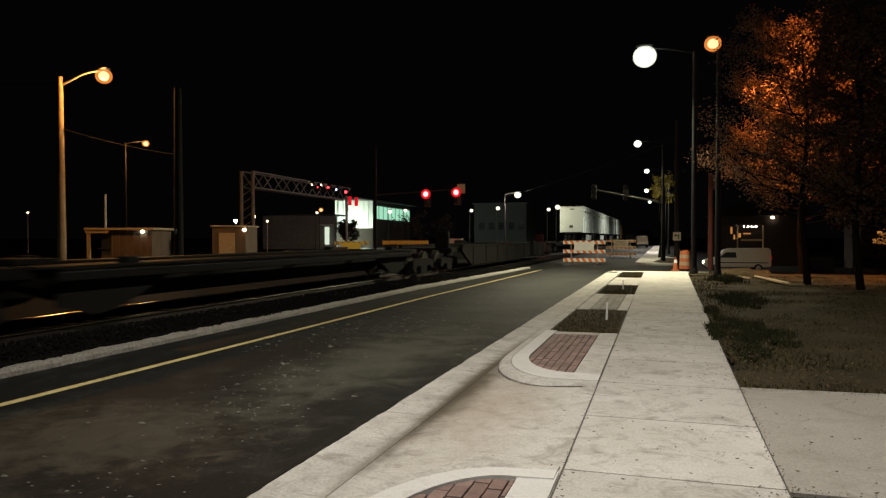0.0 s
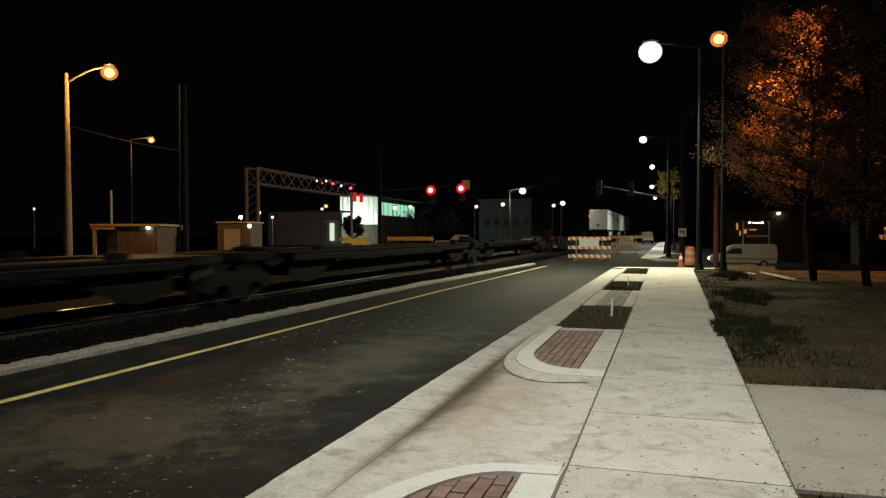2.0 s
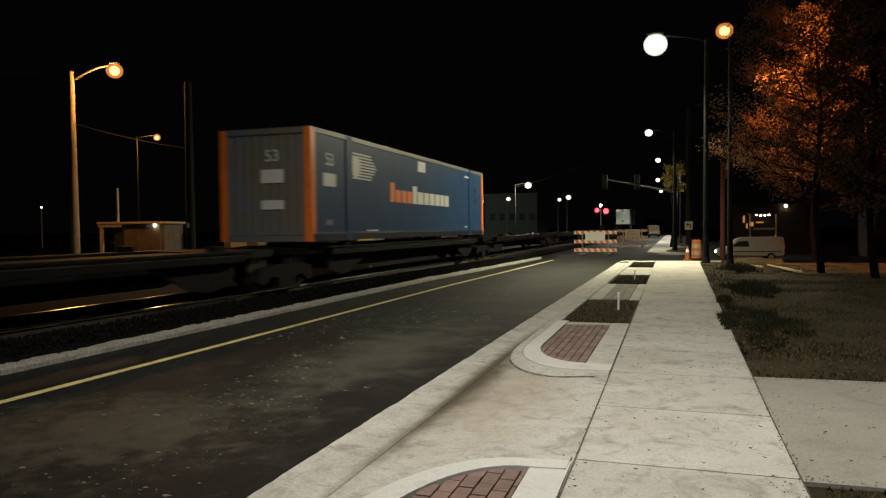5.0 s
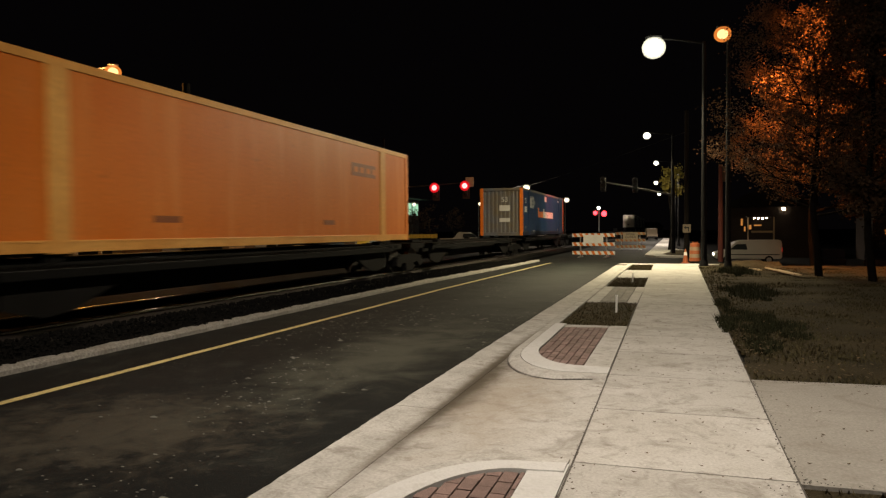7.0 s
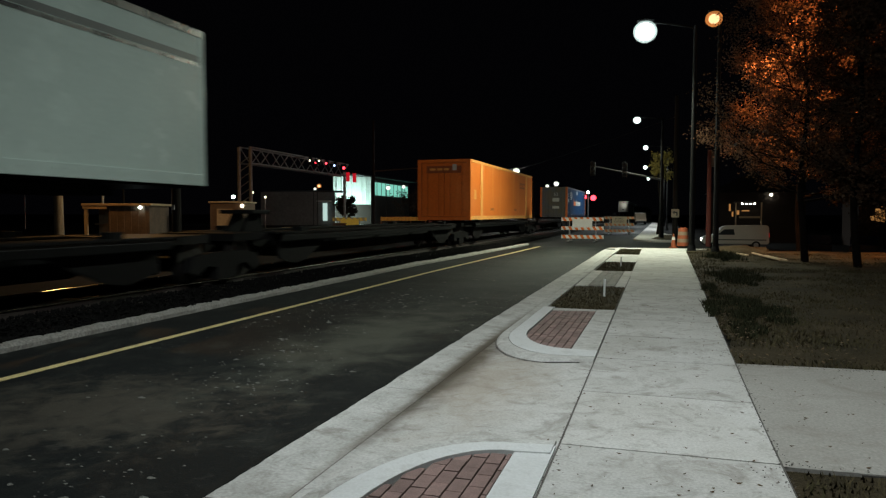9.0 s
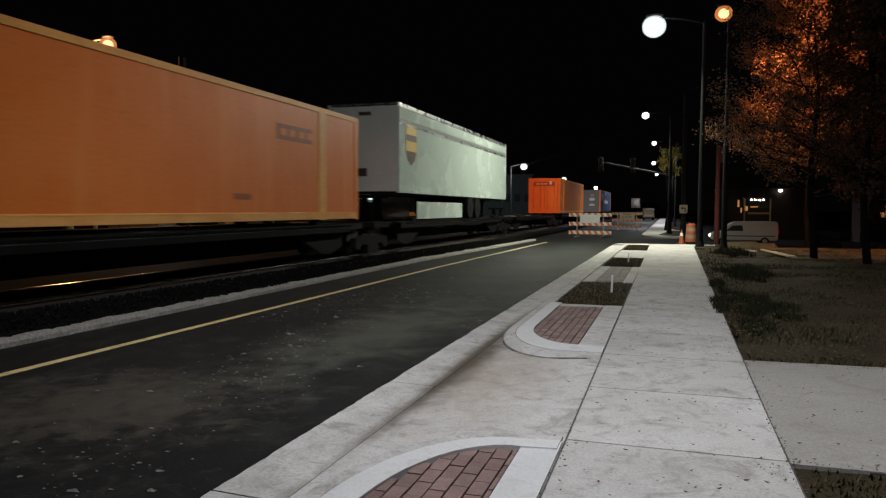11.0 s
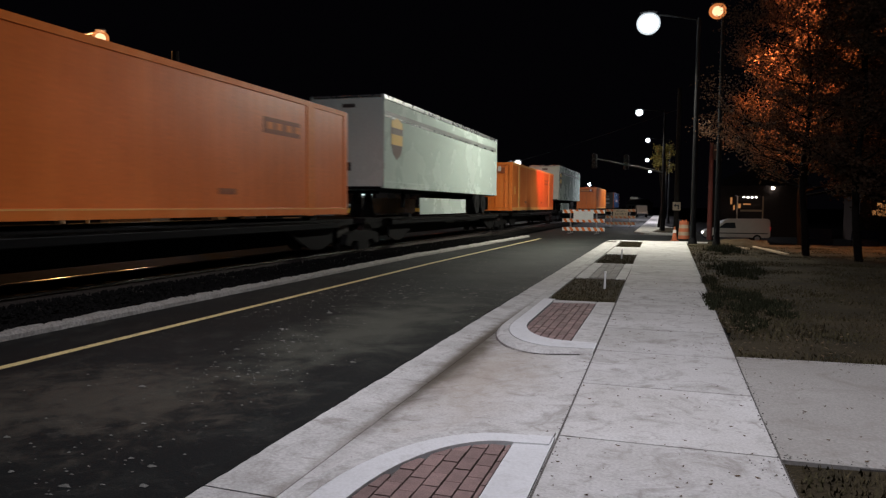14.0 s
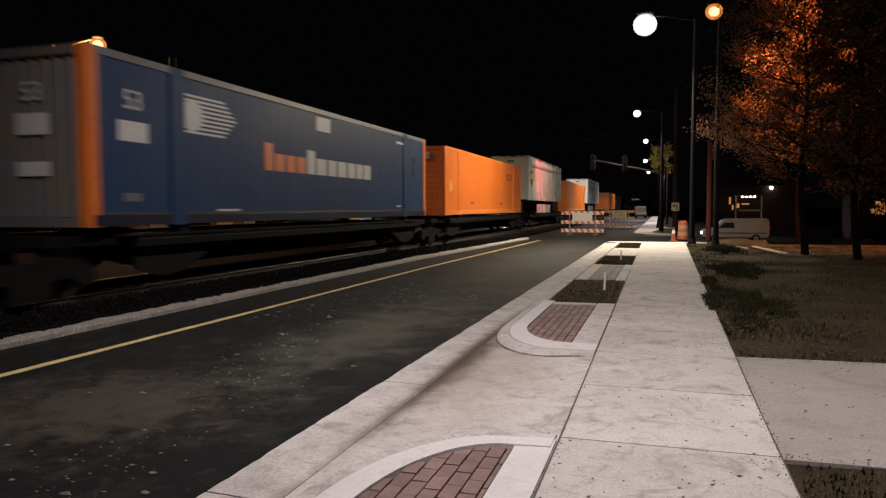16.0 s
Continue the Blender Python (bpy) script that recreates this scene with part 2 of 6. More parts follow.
# underframe colours almost black: the shade under the train is in them
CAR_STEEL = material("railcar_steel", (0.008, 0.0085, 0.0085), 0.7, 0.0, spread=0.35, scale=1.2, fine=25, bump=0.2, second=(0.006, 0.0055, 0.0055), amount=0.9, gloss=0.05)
CAR_DARK = material("railcar_near_black", (0.012, 0.0115, 0.0115), 0.7, 0.0, spread=0.3, scale=1.0, fine=25, bump=0.15, second=(0.006, 0.0055, 0.005), amount=0.9, gloss=0.06)
# mottled paler tone for a strip along the sills
DECK_EDGE = material("pale_sill_edge", (0.14, 0.135, 0.13), 0.6, spread=0.45, scale=1.3, fine=20, second=(0.02, 0.019, 0.018), amount=1.2, gloss=0.3)
WHEEL = material("wheel_steel", (0.035, 0.03, 0.028), 0.5, 0.6, spread=0.3)
ORANGE = material("orange_container_paint", (0.74, 0.21, 0.036), 0.5, spread=0.13, scale=0.7, fine=18, bump=0.06, second=(0.66, 0.15, 0.012), amount=0.9, gloss=0.3, coat=0.55, streaks=((0.86, 0.34, 0.10), 1.5, 0.52, 0.74, 0.55), dirt=(((0.20, 0.06, 0.02), 3.0, 0.60, 0.80, 0.55),))
PALE_ORANGE = material("faded_orange_paint", (0.80, 0.40, 0.11), 0.5, spread=0.15, scale=0.9, fine=18, bump=0.06, second=(0.70, 0.31, 0.075), gloss=0.3, coat=0.4)
DEEP_ORANGE = material("corner_orange_paint", (0.70, 0.16, 0.02), 0.4, spread=0.15, scale=1.2, fine=18, bump=0.06, coat=0.25, streaks=((0.80, 0.22, 0.035), 1.4, 0.52, 0.74, 0.5))
BLUE = material("blue_container_paint", (0.012, 0.038, 0.105), 0.5, spread=0.14, scale=0.7, fine=18, bump=0.06, second=(0.013, 0.042, 0.100), coat=0.03, gloss=0.13, streaks=((0.020, 0.060, 0.125), 1.6, 0.50, 0.74, 0.6))
SLATE = material("slate_container_paint", (0.10, 0.12, 0.16), 0.5, spread=0.2, scale=1.0, fine=18, bump=0.06, second=(0.13, 0.11, 0.08))
NAVY = material("dark_navy_paint", (0.008, 0.013, 0.034), 0.5, gloss=0.15, spread=0.2, scale=1.5, fine=18, bump=0.06)
LETTER_WHITE = material("white_lettering", (0.56, 0.57, 0.56), 0.5, spread=0.1, scale=4, bump=0)
LETTER_ORANGE = material("orange_lettering", (0.70, 0.17, 0.03), 0.5, spread=0.1, scale=4, bump=0)
STENCIL_BROWN = material("faded_brown_stencil", (0.30, 0.075, 0.016), 0.6, spread=0.2, scale=4, bump=0)
LETTER_DARK = material("dark_lettering", (0.035, 0.03, 0.025), 0.6, spread=0.1, scale=4, bump=0)
# wood with the reddish lamplight mixed into its colour
RED_WOOD = material("red_lit_pole", (0.10, 0.024, 0.018), 0.85, spread=0.3, scale=2, fine=30, bump=0.4)
# orange sheeting, darkened in colour for the dim light far off
DIM_ORANGE = material("dim_orange_sheeting", (0.36, 0.12, 0.035), 0.6, spread=0.12, bump=0)
TRACK_KERB = material("rough_old_concrete", (0.34, 0.33, 0.305), 0.92, spread=0.4, scale=4.0, fine=30, bump=0.9, second=(0.24, 0.225, 0.20), amount=1.0, gloss=0.2, dirt=DIRT)
DARK_BRICK = material("dark_brick_wall", (0.035, 0.027, 0.024), 0.9, spread=0.2, scale=0.5, fine=6, gloss=0.2)
TRAILER = material("white_trailer_skin", (0.51, 0.60, 0.545), 0.26, spread=0.07, scale=0.5, fine=14, bump=0.03, second=(0.47, 0.555, 0.505), coat=0.4, streaks=((0.45, 0.50, 0.475), 1.7, 0.52, 0.76, 0.4))
ALU = material("aluminium_rail", (0.70, 0.71, 0.70), 0.28, 0.9, spread=0.12, scale=2, bump=0.05)
TRAILER_DARK = material("trailer_stripe", (0.16, 0.17, 0.16), 0.45, spread=0.15, scale=2, bump=0.02)
BROWN = material("brown_emblem", (0.075, 0.032, 0.018), 0.5, spread=0.1, bump=0)
GOLD = material("gold_emblem", (0.62, 0.40, 0.07), 0.5, spread=0.1, bump=0)
RUBBER = material("tyre_rubber", (0.013, 0.013, 0.013), 0.85, spread=0.2, gloss=0.1)
DARK_WOOD = material("dark_pole_wood", (0.015, 0.012, 0.010), 0.9, spread=0.3, scale=2, fine=30, bump=0.4, gloss=0.2)
WOOD = material("utility_pole_wood", (0.36, 0.27, 0.17), 0.85, spread=0.35, scale=1.5, fine=30, bump=0.4, second=(0.22, 0.15, 0.09))
BLACK_STEEL = material("black_painted_steel", (0.008, 0.008, 0.009), 0.7, 0.0, spread=0.2, gloss=0.15)
GALV = material("galvanised_steel", (0.42, 0.43, 0.43), 0.45, 0.7, spread=0.2, scale=4)
BOARD_WHITE = material("white_sheeting", (0.86, 0.86, 0.84), 0.5, spread=0.08, bump=0)
BOARD_ORANGE = material("orange_sheeting", (0.80, 0.20, 0.03), 0.5, spread=0.08, bump=0)
# yellow boards, brightened in colour for the lamplight on them
BOARD_YELLOW = material("yellow_lit_sheeting", (0.85, 0.60, 0.10), 0.5, spread=0.1, bump=0)
SIGN_BLACK = material("sign_black", (0.015, 0.015, 0.015), 0.5, spread=0.1, bump=0)
BARK = material("tree_bark", (0.009, 0.007, 0.006), 0.95, spread=0.4, scale=6, fine=50, bump=0.8, gloss=0.05)
LEAF = leafy(material("autumn_leaf", (0.27, 0.135, 0.075), 0.8, spread=0.6, scale=0.9, fine=8, bump=0, second=(0.055, 0.036, 0.022), amount=0.8, gloss=0.15))
# darker copies of the leaf colour, for crowns that get little lamplight
LEAF_MID = leafy(material("dim_autumn_leaf", (0.12, 0.068, 0.042), 0.8, spread=0.5, scale=0.9, fine=8, bump=0, second=(0.06, 0.032, 0.016), amount=0.8, gloss=0.15))
LEAF_DARK = leafy(material("shaded_leaf", (0.085, 0.048, 0.030), 0.85, spread=0.5, scale=1.0, fine=8, bump=0, second=(0.026, 0.020, 0.012), amount=0.8, gloss=0.1), 0.25)
LEAF_GREEN = leafy(material("street_tree_leaf", (0.32, 0.26, 0.06), 0.7, spread=0.5, scale=1.4, fine=8, bump=0))
GANTRY = material("weathered_gantry_steel", (0.30, 0.30, 0.30), 0.6, 0.2, spread=0.3, scale=2)
DRY_LEAF = material("fallen_leaf", (0.12, 0.075, 0.035), 0.85, spread=0.4, scale=2, fine=9, bump=0)
HUT_WALL = material("hut_siding", (0.16, 0.11, 0.078), 0.8, spread=0.25, scale=1.5, fine=20, second=(0.11, 0.075, 0.052))
HUT_TRIM = material("hut_trim", (0.50, 0.38, 0.24), 0.7, spread=0.2)
WALL_PALE = material("pale_render", (0.66, 0.68, 0.66), 0.8, spread=0.12, scale=0.4, fine=4)
WALL_GREY = material("grey_block_wall", (0.20, 0.20, 0.20), 0.85, spread=0.2, scale=0.3, fine=3)
ROOF = material("dark_roofing", (0.06, 0.06, 0.065), 0.8, spread=0.2)
GLASS = material("window_glass", (0.03, 0.035, 0.04), 0.06, spread=0.1, bump=0)
# white surfaces in weak light: the dimness is in the colour
DIM_SHEET = material("dim_white_sheeting", (0.34, 0.27, 0.19), 0.6, spread=0.12, bump=0)
DARK_STEEL = material("dark_arm_steel", (0.05, 0.05, 0.05), 0.6, 0.2, spread=0.2)
VAN_WHITE = material("white_van_paint", (0.46, 0.44, 0.41), 0.35, spread=0.06, scale=1.5, bump=0, coat=0.5)
PLASTIC_DARK = material("black_plastic", (0.02, 0.02, 0.021), 0.6, spread=0.2, bump=0)
CONE_ORANGE = material("cone_orange", (0.40, 0.105, 0.04), 0.55, spread=0.12, bump=0)
LUMBER = material("sawn_lumber", (0.45, 0.34, 0.22), 0.8, spread=0.2, scale=3, fine=40)
GLOW_WHITE = glow("white_lens", (0.93, 1.0, 0.93), 20)
GLOW_SODIUM = glow("sodium_bulb", (1.0, 0.60, 0.30), 5.0)
GLARE_SODIUM = glare_lens("sodium_glare_lens", (1.0, 0.30, 0.07), 0.9, 0.35)
GLARE_WHITE = glare_lens("white_glare_lens", (0.93, 1.0, 0.93), 1.3, 0.45)
GLOW_BULB = glow("small_bright_bulb", (1.0, 0.85, 0.66), 24)
GLOW_PALE = glow("warm_lens", (1.0, 0.78, 0.55), 4)
GLOW_RED = glow("red_signal_lens", (1.0, 0.03, 0.05), 9)
GLOW_REDWHITE = glow("red_signal_core", (1.0, 0.10, 0.12), 9.0)
GLOW_DIMRED = glow("dim_red_glow", (1.0, 0.01, 0.03), 0.55)
GLOW_BLUE = glow("blue_signal_lens", (0.45, 0.5, 1.0), 6)
GLOW_DOOR = glow("lit_doorway", (0.85, 1.0, 0.9), 0.8)
GLOW_WINDOW = glow("dim_window", (1.0, 0.42, 0.12), 0.45)
GLOW_HALL = glow("lit_hall_windows", (0.45, 1.0, 0.78), 0.75)
TAIL = glow("tail_lens", (1.0, 0.06, 0.05), 0.30)


# ---- building helpers ----
def tube(bm, pts, radii, seg=8):
    """One round bar that bends along pts."""
    rings = []
    for i, p in enumerate(pts):
        d = (pts[min(i + 1, len(pts) - 1)] - pts[max(i - 1, 0)]).normalized()
        u = d.orthogonal().normalized() if not rings else (side - d * side.dot(d)).normalized()
        side = u
        v = d.cross(u)
        r = radii[i]
        rings.append([bm.verts.new(p + (u * math.cos(6.2832 * k / seg) + v * math.sin(6.2832 * k / seg)) * r) for k in range(seg)])
    for a, b in zip(rings, rings[1:]):
        for k in range(seg):
            bm.faces.new((a[k], a[(k + 1) % seg], b[(k + 1) % seg], b[k]))
    bm.faces.new(rings[0][::-1]), bm.faces.new(rings[-1])


def box(bm, x0, x1, y0, y1, z0, z1, bevel=0.0):
    r = bmesh.ops.create_cube(bm, size=1.0, matrix=Matrix.Translation(((x0 + x1) / 2, (y0 + y1) / 2, (z0 + z1) / 2)) @ Matrix.Diagonal((x1 - x0, y1 - y0, z1 - z0, 1)))
    if bevel:
        es = list({e for v in r["verts"] for e in v.link_edges})
        bmesh.ops.bevel(bm, geom=es, offset=bevel, segments=2, affect="EDGES", profile=0.6)
    return r["verts"]


def rod(bm, a, b, r0, r1=None, seg=10):
    """A tapered round bar from a to b."""
    a, b = Vector(a), Vector(b)
    d = b - a
    m = Matrix.Translation((a + b) / 2) @ d.to_track_quat("Z", "Y").to_matrix().to_4x4()
    bmesh.ops.create_cone(bm, cap_ends=True, segments=seg, radius1=r0, radius2=r0 if r1 is None else r1, depth=d.length, matrix=m)


def prism(bm, outline, axis, lo, hi):
    """An outline in two coordinates drawn out along an axis: 'x' (y, z), 'y' (x, z), 'z' (x, y)."""
    put = {"x": lambda p, k: (k, p[0], p[1]), "y": lambda p, k: (p[0], k, p[1]), "z": lambda p, k: (p[0], p[1], k)}[axis]
    a = [bm.verts.new(put(p, lo)) for p in outline]
    b = [bm.verts.new(put(p, hi)) for p in outline]
    bm.faces.new(a), bm.faces.new(b[::-1])
    for i in range(len(a)):
        j = (i + 1) % len(a)
        bm.faces.new((a[i], b[i], b[j], a[j]))
    bmesh.ops.recalc_face_normals(bm, faces=bm.faces)


def ball(bm, at, rx, ry, rz, seg=14):
    bmesh.ops.create_uvsphere(bm, u_segments=seg, v_segments=seg // 2 + 1, radius=1, matrix=Matrix.Translation(at) @ Matrix.Diagonal((rx, ry, rz, 1)))


def mesh_of(name, bm, mat, smooth=False):
    me = bpy.data.meshes.new(name)
    bm.to_mesh(me)
    bm.free()
    me.materials.append(mat)
    if smooth:
        me.polygons.foreach_set("use_smooth", [True] * len(me.polygons))
        me.set_sharp_from_angle(angle=radians(40))
    return me


def thing(name, label, category, group="", at=(0, 0, 0), turn=0.0):
    ob = new(name)
    ob.empty_display_size = 0.2
    ob.matrix_basis = pose(*at, 0, 0, turn)
    return tagged(ob, label, category, group)


def part(name, bm, mat, parent, label="", smooth=False, at=None):
    ob = new(name, bm if isinstance(bm, bpy.types.Mesh) else mesh_of(name, bm, mat, smooth))
    ob.parent = parent
    if at is not None:
        ob.location = at
    return tagged(ob, label)


def boxes(*bs, bevel=0.0):
    bm = bmesh.new()
    for b in bs:
        box(bm, *b, bevel=bevel)
    return bm


def rods(*rs, seg=10):
    bm = bmesh.new()
    for r in rs:
        rod(bm, *r, seg=seg)
    return bm


def structure(name, bm, mat, label, category, smooth=False):
    return tagged(new(name, mesh_of(name, bm, mat, smooth)), label, category, kind="structure")


def lettering(name, words, size, mat, parent, m):
    """Words in the built-in font as a thin mesh."""
    cu = bpy.data.curves.new(name, "FONT")
    cu.body, cu.size, cu.align_x, cu.align_y, cu.extrude = words, size, "CENTER", "CENTER", 0.004
    tmp = bpy.data.objects.new(name, cu)
    scene.collection.objects.link(tmp)
    bpy.context.view_layer.update()
    me = bpy.data.meshes.new_from_object(tmp.evaluated_get(bpy.context.evaluated_depsgraph_get()))
    bpy.data.objects.remove(tmp)
    me.materials.clear()
    me.materials.append(mat)
    ob = new(name, me)
    ob.parent = parent
    ob.matrix_basis = m
    return ob


# ---- ground, road, pavement ----
STREET_Z = -0.06
LOT_Z = -1.3
bm = bmesh.new()
xs, ys = (-1500, -300, -60, 2.4, 4.2, 20, 60, 300, 1500), (-300, 0, 37, 46, 90, 300, 2500)
sheet = [[bm.verts.new((x, y, LOT_Z if x > 4 and y > 45 else -0.10)) for x in xs] for y in ys]
for a, b in zip(sheet, sheet[1:]):
    for i in range(len(xs) - 1):
        bm.faces.new((a[i], a[i + 1], b[i + 1], b[i]))
structure("ground", bm, GROUND, "dark bare earth reaching the horizon", "ground")

bm = bmesh.new()
prism(bm, [(-7.72, -60), (-2.58, -60), (-2.58, 35.5), (2.3, 36.2), (2.3, 59.5), (0.5, 60), (-1.6, 66), (-1.6, 400), (-8.2, 400), (-7.72, 58), (-7.72, 36)], "z", -0.3, STREET_Z)
structure("road", bm, ASPHALT, "dark asphalt street with dust and paler patches", "road")

bm = bmesh.new()
prism(bm, [(-6.54, -60), (-6.42, -60), (-6.42, 20), (-6.05, 37.5), (-6.17, 37.5), (-6.54, 20)], "z", STREET_Z - 0.01, STREET_Z + 0.004)
structure("road_marking", bm, YELLOW, "yellow painted edge line on asphalt", "road marking")

# the gutter pan along the street, in cast lengths
gutter = tagged(new("gutter"), "pale concrete gutter pan along the asphalt", "gutter", kind="structure")
for i in range(16):
    y0 = -10.75 + 2.87 * i
    bm = bmesh.new()
    prism(bm, [(-2.60, -0.3), (-2.60, STREET_Z + 0.012), (-2.12, STREET_Z + 0.0), (-2.12, -0.3)], "y", y0 + 0.008, y0 + 2.862)
    part("gutter_slab", bm, GUTTER, gutter)

# the ragged edge of the asphalt, lapping over the gutter
bm = bmesh.new()
prev = None
for j in range(520):
    y = -2 + 0.072 * j
    w = 0.022 * noise.noise((y * 1.9, 2.0, 0)) + 0.016 * noise.noise((y * 6.5, 5.0, 0)) + 0.008 * noise.noise((y * 19, 8.0, 0))
    row = [bm.verts.new((-2.70, y, STREET_Z + 0.004)), bm.verts.new((-2.60 + w, y, STREET_Z + 0.018)), bm.verts.new((-2.594 + w, y, STREET_Z + 0.006))]
    if prev:
        for k in range(2):
            bm.faces.new((prev[k], prev[k + 1], row[k + 1], row[k]))
    prev = row
structure("road_edge", bm, ASPHALT, "ragged dark asphalt edge lapping the gutter", "road")

LEFT, RIGHT = (lambda y: -0.68 - 0.006 * max(0, y - 5)), (lambda y: 0.79 + 0.011 * max(0, y - 6))

# bed under the slabs, seen in the joints
bm = bmesh.new()
prism(bm, [(-0.684, -20), (0.793, -20), (0.793, 6), (RIGHT(35.4) + 0.003, 35.4), (LEFT(35.4) - 0.004, 35.4), (-0.684, 5)], "z", -0.3, -0.007)
prism(bm, [(0.797, 5.06), (8.8, 5.12), (8.8, 8.5), (RIGHT(8.4) + 0.006, 8.40)], "z", -0.3, -0.012)
structure("pavement_bed", bm, JOINT, "dark dirt showing in the pavement joints", "pavement")

pavement = tagged(new("pavement"), "pale new concrete pavement slabs with dirty joints", "pavement", kind="structure")
y = 5.0 - 1.6 * 8
while y < 35.4:
    y1 = min(y + 1.61, 35.5)
    g, h = 0.005, 0.009
    bm = bmesh.new()
    prism(bm, [(LEFT(y) + 0.014, y + h), (RIGHT(y) - 0.011, y + h), (RIGHT(y1) - 0.011, y1 - h), (LEFT(y1) + 0.014, y1 - h)], "z", -0.1, 0.0)
    part("slab", bm, CONCRETE, pavement)
    y = y1
# driveway on the lawn side
for x0, x1, slant in ((0.785, 3.2, 0.027), (3.2, 5.6, 0.0), (5.6, 8.9, 0.0)):
    bm = bmesh.new()
    prism(bm, [(x0 + 0.009, 5.05), (x1 - 0.009, 5.12), (x1 - 0.009, 8.56), (x0 + slant + 0.009, 8.44), (x0 + 0.009, 6.0)], "z", -0.1, -0.003)
    part("slab", bm, DRIVEWAY, pavement)

# the driveway apron that falls from the pavement to the gutter
bm = bmesh.new()
rows = []
for j in range(17):
    y = 2.2 + j * 0.45
    rows.append([bm.verts.new((-2.115 + (2.113 + LEFT(y)) * i / 8, y, -0.055 + 0.054 * (i / 8) ** 0.8 - 0.006)) for i in range(9)])
for j in range(16):
    for i in range(8):
        bm.faces.new((rows[j][i], rows[j][i + 1], rows[j + 1][i + 1], rows[j + 1][i]))
structure("driveway_apron", bm, MUDDY, "pale concrete driveway apron falling to the gutter", "driveway", True)


def arc(cx, cy, rx, ry, a0, a1, n):
    return [(cx + rx * math.cos(radians(a0 + (a1 - a0) * i / n)), cy + ry * math.sin(radians(a0 + (a1 - a0) * i / n))) for i in range(n + 1)]


def ribbon(bm, outer, inner, z0, z1, fall=0.0):
    """A kerb rim between two outlines of equal count; its outer edge stands fall lower."""
    prev = None
    for (ox, oy), (ix, iy) in zip(outer, inner):
        row = [bm.verts.new((ox, oy, z0)), bm.verts.new((ox, oy, z1 - fall)), bm.verts.new((ox * 0.75 + ix * 0.25, oy * 0.75 + iy * 0.25, z1)), bm.verts.new((ix, iy, z1)), bm.verts.new((ix, iy, z0))]
        if prev:
            for k in range(4):
                bm.faces.new((prev[k], prev[k + 1], row[k + 1], row[k]))
        else:
            bm.faces.new(row)
        prev = row
    bm.faces.new(prev)
    bmesh.ops.recalc_face_normals(bm, faces=bm.faces)


def clip_brick(cx, cy, w, h, poly):
    """A brick's outline cut by a convex outline."""
    out = [(cx - w / 2, cy - h / 2), (cx + w / 2, cy - h / 2), (cx + w / 2, cy + h / 2), (cx - w / 2, cy + h / 2)]
    for i in range(len(poly)):
        a, b = poly[i], poly[(i + 1) % len(poly)]
        side = lambda p: (b[0] - a[0]) * (p[1] - a[1]) - (b[1] - a[1]) * (p[0] - a[0])
        res = []
        for k in range(len(out)):
            p, q = out[k - 1], out[k]
            sp, sq = side(p), side(q)
            if (sp < 0) != (sq < 0):
                f = sp / (sp - sq)
                res.append((p[0] + f * (q[0] - p[0]), p[1] + f * (q[1] - p[1])))
            if sq >= 0:
                res.append(q)
        out = res
        if len(out) < 3:
            return []
    area = abs(sum(out[k - 1][0] * out[k][1] - out[k][0] * out[k - 1][1] for k in range(len(out)))) / 2
    return out if area > 0.002 else []


def paved(parent, poly, mat, w, h, z):
    """Bricks in stretcher bond inside a convex outline, each an object of its own."""
    xs, ys = [p[0] for p in poly], [p[1] for p in poly]
    g = 0.006
    i = 0
    x = min(xs) + w / 2
    while x < max(xs) + w / 2:
        y = min(ys) + h * (0.5 if i % 2 else 0.0)
        while y < max(ys) + h:
            o = clip_brick(x, y, w - 2 * g, h - 2 * g, poly)
            if o:
                bm = bmesh.new()
                t = z + random.uniform(-0.003, 0.003)
                prism(bm, o, "z", z - 0.06, t)
                part("brick", bm, mat, parent)
            y += h
        x += w
        i += 1


